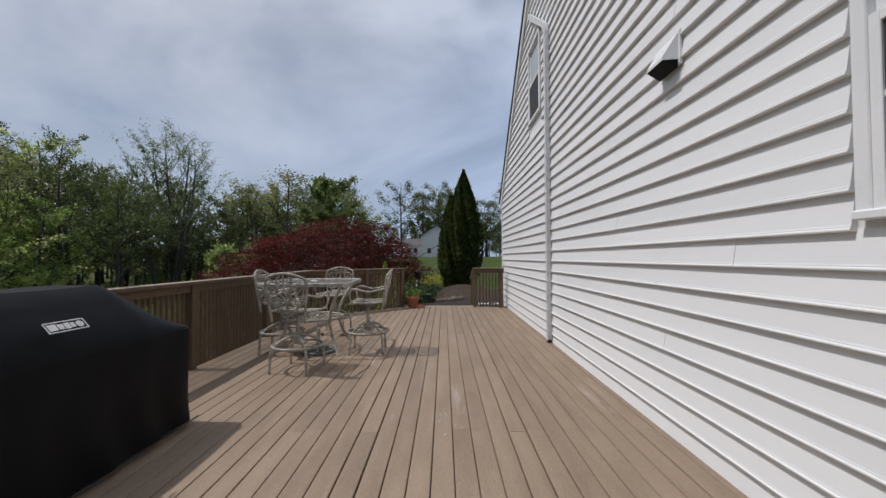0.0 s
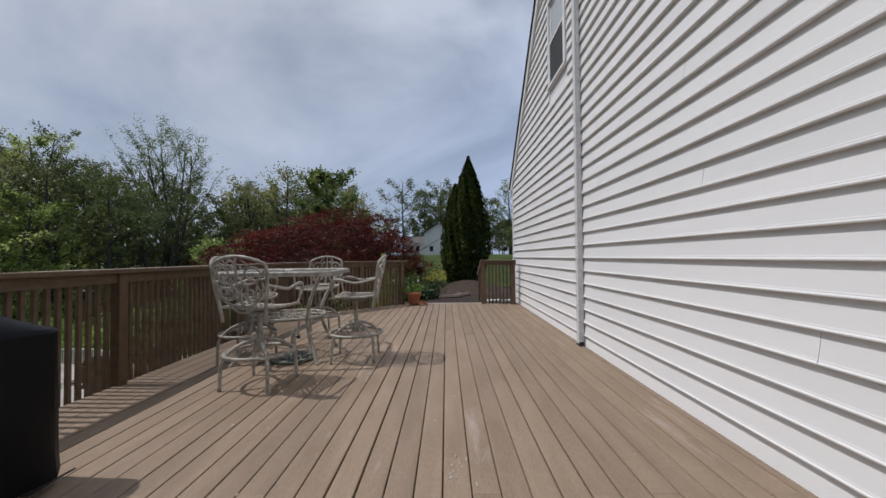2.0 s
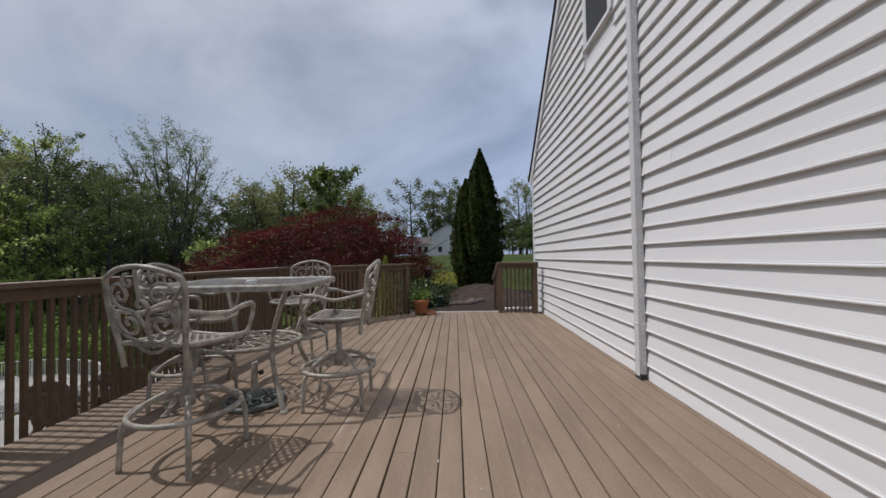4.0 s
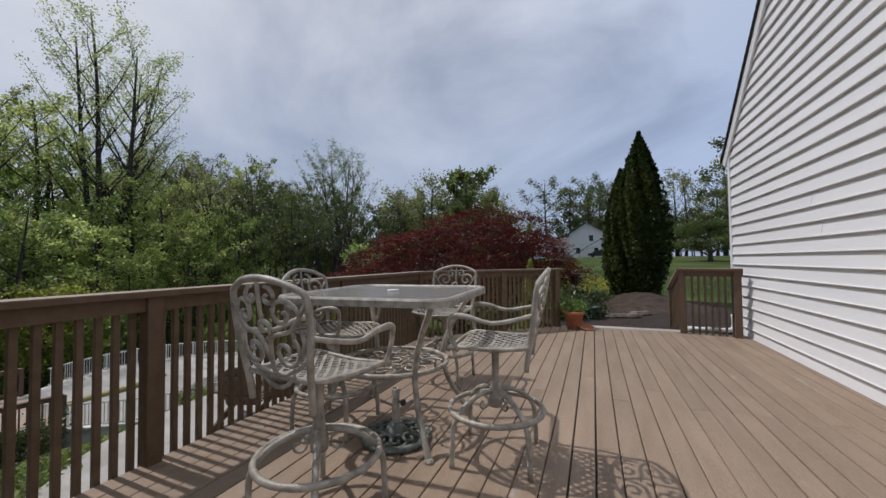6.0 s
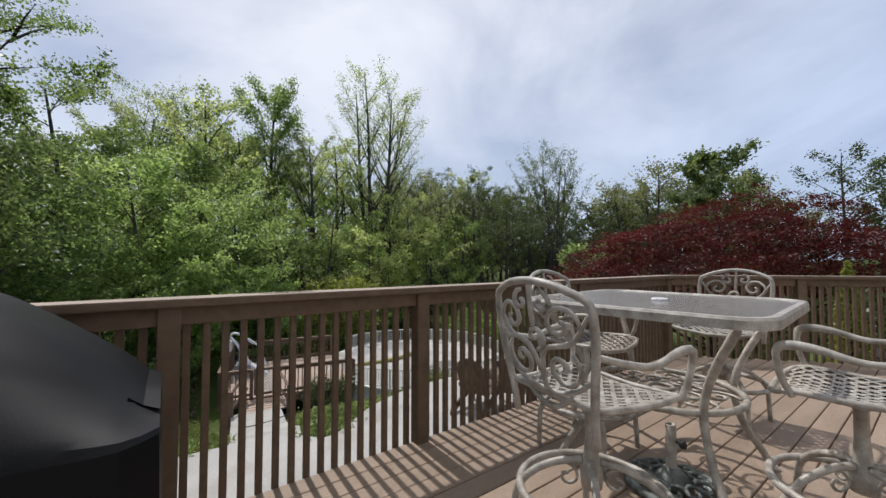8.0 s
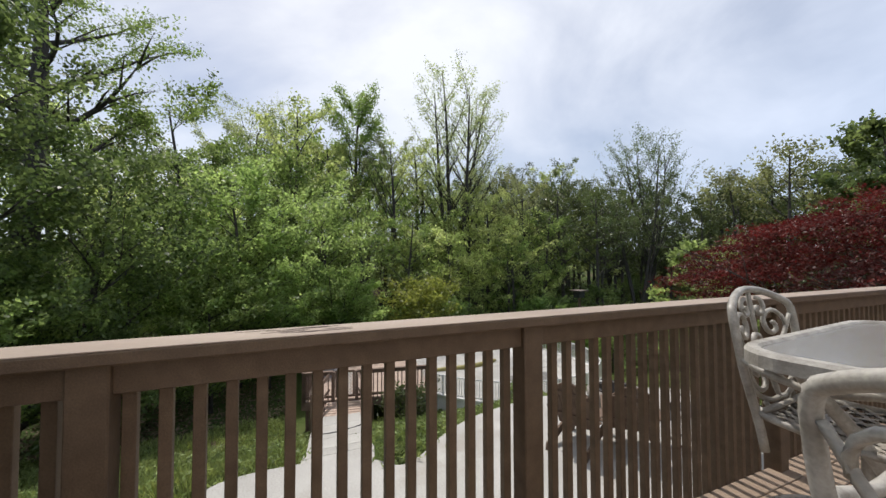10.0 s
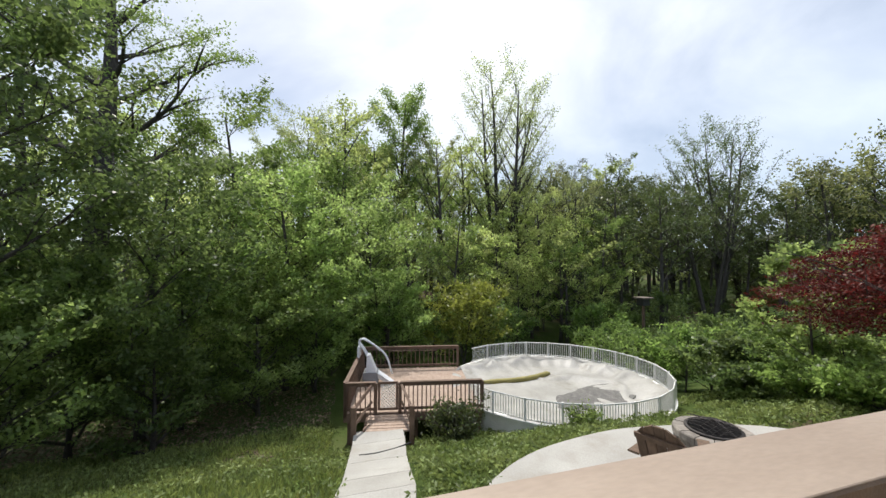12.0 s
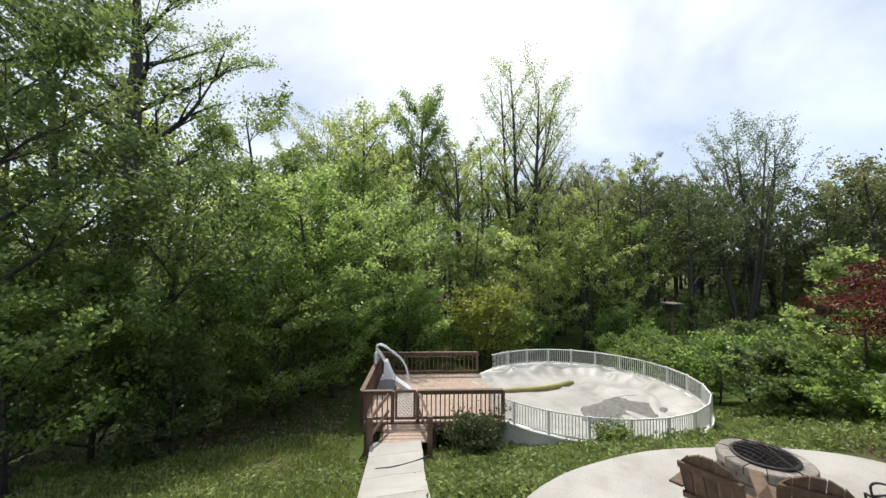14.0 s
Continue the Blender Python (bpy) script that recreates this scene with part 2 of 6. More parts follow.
M_LAWN = material("lawn_blades", [(0.035, 0.06, 0.016), (0.08, 0.105, 0.032)], rough=0.7, scale=0.4, fine=4, bump=0, island=0.4, translucent=0.25)
M_WEED = material("weed_leaves", [(0.10, 0.15, 0.035), (0.22, 0.27, 0.09)], rough=0.6, scale=0.8, fine=4, bump=0, island=0.4, translucent=0.3)


def ground_material():
    m = material("ground_cover", [(0.033, 0.055, 0.0135), (0.056, 0.082, 0.021), (0.085, 0.104, 0.035)], rough=0.95, scale=0.35, fine=9, bump=0.8, bump_dist=0.05,
                 stain=(0.12, 0.09, 0.062), stain_scale=0.22, stain_at=(0.56, 0.68), spec=0.1)
    return m


M_GROUND = ground_material()
M_DEADLEAF = material("leaf_litter", [(0.10, 0.07, 0.045), (0.20, 0.15, 0.10)], rough=0.9, scale=2, fine=8, bump=0, island=0.4)
M_FARWALL = material("far_white_wall", [(0.66, 0.66, 0.68), (0.72, 0.72, 0.73)], rough=0.6, scale=1, bump=0.05)
M_FARROOF = material("far_roof", [(0.10, 0.095, 0.095), (0.15, 0.14, 0.14)], rough=0.95, scale=3, bump=0.2)
M_PANE = material("dark_pane", [(0.012, 0.013, 0.016), (0.025, 0.026, 0.03)], rough=0.06, scale=2, bump=0, spec=0.6)
M_SCREEN = material("window_screen", [(0.035, 0.037, 0.042), (0.05, 0.052, 0.058)], rough=0.75, scale=2, fine=500, bump=0.2)
M_BLIND = material("window_blind", [(0.42, 0.46, 0.50), (0.50, 0.54, 0.58)], rough=0.5, scale=2, bump=0.05)


# ---------------------------------------------------------------- mesh tools
class Shape:
    """Collects vertices and faces for one mesh."""

    def __init__(self):
        self.v, self.f = [], []

    def add(self, verts, faces, m=None):
        k = len(self.v)
        self.v += [tuple(m @ Vector(p)) for p in verts] if m is not None else [tuple(p) for p in verts]
        self.f += [tuple(i + k for i in face) for face in faces]
        return self

    def box(self, x0, y0, z0, x1, y1, z1, m=None):
        vs = [(x, y, z) for x in (x0, x1) for y in (y0, y1) for z in (z0, z1)]
        return self.add(vs, [(0, 1, 3, 2), (4, 6, 7, 5), (0, 4, 5, 1), (2, 3, 7, 6), (0, 2, 6, 4), (1, 5, 7, 3)], m)

    def cbox(self, x0, y0, z0, x1, y1, z1, c=0.004, m=None):
        """A box with chamfered edges along its longest direction and its ends."""
        pts, d = [], (x1 - x0, y1 - y0, z1 - z0)
        a = max(range(3), key=lambda i: d[i])
        u, w = [i for i in range(3) if i != a]
        lo, hi = (x0, y0, z0), (x1, y1, z1)
        ring = [(0, c), (c, 0), (-c, 0), (0, c), (0, -c), (-c, 0), (c, 0), (0, -c)]
        side = [(0, 0), (0, 0), (1, 0), (1, 0), (1, 1), (1, 1), (0, 1), (0, 1)]
        for end in (0, 1):
            for (ou, ow), (su, sw) in zip(ring, side):
                p = [0, 0, 0]
                p[a] = hi[a] if end else lo[a]
                p[u] = (hi[u] if su else lo[u]) + ou
                p[w] = (hi[w] if sw else lo[w]) + ow
                pts.append(tuple(p))
        faces = [tuple(range(8)), tuple(range(15, 7, -1))] + [(i, (i + 1) % 8, 8 + (i + 1) % 8, 8 + i) for i in range(8)]
        return self.add(pts, faces, m)

    def extrude(self, profile, a, b, m=None):
        """A closed 2-D profile (x, z) swept along y from a to b."""
        n = len(profile)
        vs = [(x, a, z) for x, z in profile] + [(x, b, z) for x, z in profile]
        return self.add(vs, [tuple(range(n)), tuple(range(2 * n - 1, n - 1, -1))] + [(i, n + i, n + (i + 1) % n, (i + 1) % n) for i in range(n)], m)

    def prism(self, poly, z0, z1, m=None):
        n = len(poly)
        vs = [(x, y, z0) for x, y in poly] + [(x, y, z1) for x, y in poly]
        return self.add(vs, [tuple(range(n - 1, -1, -1)), tuple(range(n, 2 * n))] + [(i, (i + 1) % n, n + (i + 1) % n, n + i) for i in range(n)], m)

    def tube(self, pts, radii, n=6, closed=False, m=None):
        pts = [Vector(p) for p in pts]
        if not hasattr(radii, "__len__"):
            radii = [radii] * len(pts)
        radii = [float(r_) for r_ in radii]
        vs, faces, k = [], [], len(pts)
        ref = Vector((0.31, 0.17, 0.93)).normalized()
        for i, p in enumerate(pts):
            d = (pts[(i + 1) % k] - pts[i - 1]) if closed else (pts[min(i + 1, k - 1)] - pts[max(i - 1, 0)])
            d = d.normalized() if d.length > 1e-9 else Vector((0, 0, 1))
            a = d.cross(ref)
            a = a.normalized() if a.length > 0.05 else d.cross(Vector((1, 0, 0))).normalized()
            b = d.cross(a)
            for j in range(n):
                t = 2 * math.pi * j / n
                vs.append(p + radii[i] * (math.cos(t) * a + math.sin(t) * b))
        for i in range(k if closed else k - 1):
            for j in range(n):
                q = (i + 1) % k
                faces.append((i * n + j, i * n + (j + 1) % n, q * n + (j + 1) % n, q * n + j))
        if not closed:
            faces += [tuple(range(n - 1, -1, -1)), tuple(range((k - 1) * n, k * n))]
        return self.add(vs, faces, m)

    def lathe(self, profile, n=24, m=None, cap=True):
        """Radius and height pairs turned round z."""
        vs = [(r * math.cos(2 * math.pi * j / n), r * math.sin(2 * math.pi * j / n), z) for r, z in profile for j in range(n)]
        faces = [(i * n + j, i * n + (j + 1) % n, (i + 1) * n + (j + 1) % n, (i + 1) * n + j) for i in range(len(profile) - 1) for j in range(n)]
        if cap:
            faces += [tuple(range(n - 1, -1, -1)), tuple(range((len(profile) - 1) * n, len(profile) * n))]
        return self.add(vs, faces, m)

    def mesh(self, name, mat, smooth=False):
        me = bpy.data.meshes.new(name)
        me.from_pydata(self.v, [], self.f)
        me.materials.append(mat)
        if smooth:
            me.shade_smooth()
        me.update()
        return me


def part(name, shape, mat, parent=None, label="", smooth=False, at=None):
    """Links a shape (or a ready mesh) as one object, under a thing or a part if one is given."""
    ob = new(name, shape.mesh(name, mat, smooth) if isinstance(shape, Shape) else shape)
    if at is not None:
        ob.matrix_basis = at
    if parent is not None:
        ob.parent = parent
    return tagged(ob, label)


def thing(name, label, category, at=None, group="", kind=""):
    ob = tagged(new(name), label, category, group, kind)
    ob.empty_display_size = 0.2
    if at is not None:
        ob.matrix_basis = at
    return ob


def smoothstep(a, b, x):
    t = np.clip((np.asarray(x, float) - a) / (b - a), 0, 1)
    t = t * t * (3 - 2 * t)
    return float(t) if t.ndim == 0 else t


def arc(c, r, a0, a1, n):
    return [(c[0] + r * math.cos(radians(a0 + (a1 - a0) * i / n)), c[1] + r * math.sin(radians(a0 + (a1 - a0) * i / n))) for i in range(n + 1)]


# ---------------------------------------------------------------- ground
GX = np.array([-400, -90, -60, -38, -24, -17, -14, -11, -7.6, -3.0, 20])
GZ = np.array([10, 5.0, 1.0, -3.0, -4.2, -4.1, -3.7, -3.0, -1.68, -1.68, -1.68])


def ground_z(x, y):
    x, y = np.asarray(x, float), np.asarray(y, float)
    low = np.interp(x, GX, GZ)
    low = low + 0.25 * np.sin(x * 0.31 + 1.0) * np.sin(y * 0.27) * smoothstep(-9, -16, x)
    high = -0.16 + 0.028 * np.clip(y - 12, 0, 60)
    w = smoothstep(-4.6, -1.6, x - 0.15 * np.clip(12 - y, -60, 0)) * smoothstep(8.6, 10.6, y)
    return low * (1 - w) + high * w


def ground():
    xs = np.concatenate([np.linspace(-400, -45, 24), np.linspace(-40, 14, 136), np.linspace(20, 400, 20)])
    ys = np.concatenate([np.linspace(-400, -32, 18), np.linspace(-28, 44, 145), np.linspace(50, 420, 28)])
    X, Y = np.meshgrid(xs, ys, indexing="ij")
    Z = ground_z(X, Y)
    nx, ny = X.shape
    s = Shape()
    s.v = list(zip(X.ravel().tolist(), Y.ravel().tolist(), Z.ravel().tolist()))
    s.f = [(i * ny + j, (i + 1) * ny + j, (i + 1) * ny + j + 1, i * ny + j + 1) for i in range(nx - 1) for j in range(ny - 1)]
    tagged(part("ground", s, M_GROUND, smooth=True), "rough spring grass and leaf litter sloping down to the woods", "ground", kind="structure")


ground()

# ---------------------------------------------------------------- deck
PITCH, SEAM = 0.140, -0.05
DECK_L, DECK_R, DECK_B = -3.0, 1.69, -2.6


def deck_end(x):
    """How far the boards run: the back corner is cut off at a slant."""
    return min(10.22, 8.42 + (x + 3.0) * 0.90)


deck = thing("floor", "tan painted wooden deck boards with weathered scuffs", "deck", kind="structure")
rng = random.Random(4)
board_meshes = {}


def board_mesh(length, w):
    key = (round(length, 2), round(w, 3))
    if key not in board_meshes:
        c = 0.006
        prof = [(-w / 2, -0.032), (-w / 2, -c), (-w / 2 + c * 0.4, -c * 0.3), (-w / 2 + c * 1.2, 0), (w / 2 - c * 1.2, 0), (w / 2 - c * 0.4, -c * 0.3), (w / 2, -c), (w / 2, -0.032)]
        board_meshes[key] = Shape().extrude(prof, 0, length).mesh("plank", M_BOARD)
    return board_meshes[key]


first = math.ceil((DECK_L - SEAM) / PITCH)
last = math.floor((DECK_R - SEAM) / PITCH)
for i in range(first - 1, last + 1):
    x0, x1 = max(DECK_L, SEAM + i * PITCH), min(DECK_R, SEAM + (i + 1) * PITCH)
    if x1 - x0 < 0.03:
        continue
    gap = rng.choice((0.003, 0.005, 0.008, 0.010))
    xm, w = (x0 + x1) / 2, x1 - x0 - gap
    end = round(deck_end(xm), 2)
    joint = 3.34 if i == 0 else (2.98, 3.02)[i % 2] if i % 3 else rng.choice((1.6, 4.6))
    cuts = [DECK_B, joint, joint + rng.choice((3.65, 3.66, 4.26)), end]
    cuts = [c for c in cuts if c < end - 0.4] + [end]
    for a, b in zip(cuts, cuts[1:]):
        part("plank", board_mesh(round(b - a - 0.004, 2), w), M_BOARD, deck, at=pose(xm, a, rng.uniform(-0.0015, 0.001)))

s = Shape()
s.prism([(DECK_L, DECK_B), (1.69, DECK_B), (1.69, 10.15), (-1.05, 10.15), (DECK_L, 8.38)], -0.25, -0.045)
part("joists", s, M_RAIL, deck, "dark deck framing below the boards")
s = Shape().cbox(-0.62, 10.26, -0.2, 0.98, 10.66, -0.04, 0.012)
tagged(part("step", s, M_CONC), "pale concrete landing at the gap in the deck railing", "step", kind="structure")

# ---------------------------------------------------------------- railing
RAIL_TOP = 1.04


def railing(name, a, b, posts, label, end_caps=(0.0, 0.0), drop=0.0):
    """A run of railing from a to b: posts at distances along it, a flat cap board, rails and square balusters."""
    a, b = Vector((*a, 0)), Vector((*b, 0))
    length = (b - a).length
    turn = math.degrees(math.atan2(b.y - a.y, b.x - a.x)) - 90
    root = thing(name, label, "railing", at=pose(a.x, a.y, 0, 0, 0, turn), kind="structure")
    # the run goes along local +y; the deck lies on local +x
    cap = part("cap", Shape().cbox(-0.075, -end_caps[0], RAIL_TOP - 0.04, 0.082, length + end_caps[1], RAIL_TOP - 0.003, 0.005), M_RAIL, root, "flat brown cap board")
    # light on the top is put into colour: paler sheet over the darker body
    part("cap_face", Shape().cbox(-0.073, 0.002 - end_caps[0], RAIL_TOP - 0.004, 0.080, length + end_caps[1] - 0.002, RAIL_TOP, 0.0015), M_CAP, cap, "upper face toned paler than the shaded edges")
    part("top_rail", Shape().cbox(-0.02, 0, RAIL_TOP - 0.128, 0.02, length, RAIL_TOP - 0.041, 0.003), M_RAIL, root)
    part("bottom_rail", Shape().cbox(-0.052, 0, -0.14, -0.017, length, -0.05, 0.003), M_RAIL, root)
    pm = Shape().cbox(-0.045, -0.045, -0.3, 0.045, 0.045, RAIL_TOP - 0.04, 0.005).mesh("post", M_RAIL)
    for d in posts:
        part("post", pm, M_RAIL, root, at=pose(0.0, d, 0))
    bmesh_ = Shape().cbox(-0.016, -0.0165, -0.16, 0.016, 0.0165, RAIL_TOP - 0.042, 0.002).mesh("baluster", M_RAIL)
    n = int(length / 0.0815)
    for i in range(n):
        d = (i + 0.5) * length / n
        if all(abs(d - p) > 0.06 for p in posts):
            part("baluster", bmesh_, M_RAIL, root, at=pose(-0.038, d, 0))
    return root


RX = -2.965
railing("railing_side", (RX, DECK_B), (RX, 8.36), [0.05, 1.9, 3.75, 3.18 - DECK_B, 4.56 - DECK_B, 6.4 - DECK_B, 8.3 - DECK_B], "brown stained wooden deck railing with square balusters")
railing("railing_corner", (RX, 8.36), (-1.87, 9.42), [1.48], "brown stained wooden railing across the slanted deck corner")
railing("railing_back", (-1.87, 9.42), (-1.06, 10.14), [1.04], "brown stained wooden railing beside the garden gap", end_caps=(0, 0.06))
railing("railing_wall", (0.86, 10.12), (1.60, 9.93), [0.0, 0.70], "brown stained wooden railing panel between gap and house", end_caps=(0.06, 0.0))

# handrail that runs down beside the landing
hand = thing("railing_landing", "brown stained sloping handrail beside the concrete landing", "railing", at=pose(0.86, 10.17, 0), kind="structure")
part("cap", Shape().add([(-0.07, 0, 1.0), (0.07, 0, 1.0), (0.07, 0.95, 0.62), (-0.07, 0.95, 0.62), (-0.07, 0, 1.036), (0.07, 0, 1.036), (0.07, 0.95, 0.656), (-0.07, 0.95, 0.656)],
                        [(3, 2, 1, 0), (4, 5, 6, 7), (0, 1, 5, 4), (1, 2, 6, 5), (2, 3, 7, 6), (3, 0, 4, 7)]), M_CAP, hand, "pale brown sloping cap board")
part("post", Shape().cbox(-0.045, 0.84, -0.3, 0.045, 0.93, 0.625, 0.005), M_RAIL, hand)
bal = Shape().cbox(-0.016, -0.0165, 0.0, 0.016, 0.0165, 0.8, 0.002).mesh("baluster", M_RAIL)
for k in range(7):
    part("baluster", bal, M_RAIL, hand, at=pose(0, 0.1 + 0.105 * k, 0.17 - 0.042 * k))

# bare weathered patches where the paint has gone from the side railing's cap
side_rail = bpy.data.objects["railing_side"]
M_BARE = material("bare_dark_wood", [(0.085, 0.064, 0.05), (0.20, 0.155, 0.125)], rough=0.85, scale=24, stretch=(3, 0.5, 3), fine=60, bump=0.5)
rng = random.Random(31)
for k in range(13):
    px, py, pl, pw = rng.uniform(-0.045, 0.045), 3.70 + rng.gauss(0, 0.07), rng.uniform(0.04, 0.15), rng.uniform(0.003, 0.008)
    n = 22
    poly = []
    for i in range(n):
        a = 2 * math.pi * i / n
        k = 1 + rng.uniform(-0.6, 0.6)
        poly.append((px + pw * k * math.sin(a), py - DECK_B + pl * 0.5 * (1 + rng.uniform(-0.2, 0.2)) * math.cos(a)))
    part("bare_patch", Shape().prism(poly[::-1], RAIL_TOP - 0.002, RAIL_TOP + 0.0008), M_BARE, side_rail, "dark bare weathered wood")

# pale flecks where the deck paint is chipped
M_CHIP = material("chipped_pale_wood", [(0.34, 0.30, 0.26), (0.46, 0.42, 0.38)], rough=0.85, scale=20, fine=60, bump=0.2)
for k in range(34):
    if k < 16:
        px, py = 0.02 + rng.gauss(0, 0.035), 3.22 + rng.gauss(0, 0.14)
    else:
        px, py = rng.uniform(-2.0, 1.4), rng.uniform(1.6, 5.2)
    pl, pw, n = rng.uniform(0.008, 0.05), rng.uniform(0.003, 0.008), 11
    poly = [(px + pw * rng.uniform(0.4, 1.3) * math.sin(2 * math.pi * i / n), py + pl * 0.5 * rng.uniform(0.6, 1.2) * math.cos(2 * math.pi * i / n)) for i in range(n)]
    part("paint_chip", Shape().prism(poly[::-1], -0.003, 0.0022), M_CHIP, deck, "pale chip in the deck paint")

# ---------------------------------------------------------------- house wall
WALL_X, COURSE, WALL_END, WALL_START = 1.70, 0.1603, 10.70, -5.0
RAKE_Y, RAKE_Z, RAKE_SLOPE = 10.72, 3.03, 0.99      # eave end of the rake and its rise per metre
WALL_TOP = 8.0
OPENINGS = [(0.70, 1.58, 1.49, 2.95), (6.49, 7.24, 3.87, 5.22)]     # y0, y1, z0, z1


def rake_z(y):
    return RAKE_Z + (RAKE_Y - y) * RAKE_SLOPE


def rake_y(z):
    return RAKE_Y - (z - RAKE_Z) / RAKE_SLOPE


wall = thing("wall_east", "white vinyl lap siding on the house gable wall", "wall", kind="structure")
s = Shape()
ys = sorted({WALL_START, WALL_END} | {v for o in OPENINGS for v in o[:2]} | {rake_y(WALL_TOP)})
for y0, y1 in zip(ys, ys[1:]):
    cuts = [-1.7]
    for o in OPENINGS:
        if o[0] <= y0 and y1 <= o[1]:
            cuts += [o[2], o[3]]
    cuts.append(None)
    for lo, hi in zip(cuts[::2], cuts[1::2]):
        h0, h1 = (hi, hi) if hi is not None else (min(WALL_TOP, rake_z(y0)), min(WALL_TOP, rake_z(y1)))
        xa, xb = WALL_X + 0.012, WALL_X + 0.2
        s.add([(xa, y0, lo), (xb, y0, lo), (xb, y1, lo), (xa, y1, lo), (xa, y0, h0), (xb, y0, h0), (xb, y1, h1), (xa, y1, h1)],
              [(0, 3, 2, 1), (4, 5, 6, 7), (0, 1, 5, 4), (1, 2, 6, 5), (2, 3, 7, 6), (3, 0, 4, 7)])
part("sheathing", s, M_TRIM, wall)

siding_cache = {}


def siding_piece(length, slant):
    """One course of lapped vinyl: a sloping face over a rounded butt; slant: how much shorter the upper edge is."""
    key = (round(length, 3), round(slant, 3))
    if key not in siding_cache:
        prof = [(0.0095, 0.0), (-0.018, 0.0), (-0.0235, 0.003), (-0.0245, 0.008), (-0.0225, 0.0135), (-0.0175, 0.017), (-0.0185, 0.020), (-0.0155, 0.029), (0.007, COURSE + 0.012), (0.0105, COURSE + 0.012)]
        n = len(prof)
        vs = [(x, 0, z) for x, z in prof] + [(x, length - slant * z / COURSE, z) for x, z in prof]
        faces = [tuple(range(n)), tuple(range(2 * n - 1, n - 1, -1))] + [(i, n + i, n + (i + 1) % n, (i + 1) % n) for i in range(n)]
        siding_cache[key] = Shape().add(vs, faces).mesh("siding_course", M_SIDING)
    return siding_cache[key]


z = 0.126 - 12 * COURSE
rng = random.Random(9)
while z < WALL_TOP - COURSE:
    top_end = min(WALL_END - 0.06, rake_y(z) - 0.02)
    slant = COURSE / RAKE_SLOPE if top_end < WALL_END - 0.06 else 0.0
    spans, a = [], WALL_START
    for o in OPENINGS:
        if z + COURSE > o[2] - 0.06 and z < o[3] + 0.06:
            spans.append((a, o[0] - 0.085))
            a = o[1] + 0.085
    spans.append((a, top_end))
    for k, (a, b) in enumerate(spans):
        if b - a < 0.1:
            continue
        j = rng.uniform(0.5, 9.0) if rng.random() < 0.5 else -99
        last_one = k == len(spans) - 1
        if a + 0.8 < j < b - 0.8 and z < 3.5:
            part("siding_course", siding_piece(j - a - 0.002, 0), M_SIDING, wall, at=pose(WALL_X, a, z))
            part("siding_course", siding_piece(b - j, slant if last_one else 0), M_SIDING, wall, at=pose(WALL_X - 0.0012, j, z))
        else:
            part("siding_course", siding_piece(b - a, slant if last_one else 0), M_SIDING, wall, at=pose(WALL_X, a, z))
    z += COURSE
part("corner_board", Shape().cbox(WALL_X - 0.028, WALL_END - 0.075, -1.6, WALL_X + 0.08, WALL_END + 0.014, rake_z(WALL_END) - 0.02, 0.006), M_TRIM, wall, "white vinyl corner post")
# far return wall of the house and the wall that closes it behind the walk
part("return_wall", Shape().box(WALL_X + 0.2, WALL_END - 0.18, -1.6, 9.0, WALL_END - 0.01, 3.0), M_SIDING, wall)
part("rear_wall", Shape().box(WALL_X + 0.2, WALL_START, -1.6, 9.0, WALL_START + 0.15, WALL_TOP), M_SIDING, wall)
part("far_side_wall", Shape().box(8.9, WALL_START + 0.15, -1.6, 9.05, WALL_END - 0.2, 3.0), M_SIDING, wall)

roof = thing("roof", "grey shingle roof with white rake board and dark drip edge", "roof", kind="structure")
ang = math.degrees(math.atan(RAKE_SLOPE))
run = math.hypot(RAKE_Y + 0.18 - rake_y(WALL_TOP), (RAKE_Y + 0.18 - rake_y(WALL_TOP)) * RAKE_SLOPE)
slope_at = pose(0, RAKE_Y + 0.18, rake_z(RAKE_Y + 0.18), 180 - ang, 0, 0)
# local +y runs up the slope, local -z points out of the roof
part("rake_board", Shape().cbox(WALL_X - 0.045, 0.02, 0.0, WALL_X - 0.011, run, 0.16, 0.004, ), M_TRIM, roof, "white rake board", at=slope_at)
part("drip_edge", Shape().cbox(WALL_X - 0.075, 0.0, -0.03, WALL_X - 0.03, run, -0.003, 0.004), M_DARKSEAM, roof, "thin dark metal drip edge", at=slope_at)
part("deck_sheet", Shape().box(WALL_X - 0.028, 0.0, -0.03, 9.2, run, -0.004), M_ROOF, roof, at=slope_at)
part("soffit", Shape().cbox(WALL_X - 0.04, WALL_END + 0.016, RAKE_Z - 0.16, 9.0, RAKE_Y + 0.13, RAKE_Z - 0.13, 0.003), M_TRIM, roof, "white soffit")
part("fascia", Shape().cbox(WALL_X - 0.04, RAKE_Y + 0.13, RAKE_Z - 0.2, 9.0, RAKE_Y + 0.16, RAKE_Z - 0.01, 0.003), M_TRIM, roof, "white fascia board")

cornice = Shape()
yy0, yy1, zz0 = WALL_END + 0.015, RAKE_Y + 0.13, RAKE_Z - 0.13
for xx in (WALL_X - 0.012, WALL_X + 0.25):
    cornice.add([(xx, yy0, zz0), (xx, yy1, zz0), (xx, yy1, rake_z(yy1) + 0.02), (xx, yy0, rake_z(yy0) - 0.01)], [(0, 1, 2, 3)])
cornice.f += [(0, 4, 5, 1), (1, 5, 6, 2), (2, 6, 7, 3), (3, 7, 4, 0)]
part("eave_return", cornice, M_TRIM, roof, "white boxed eave return")

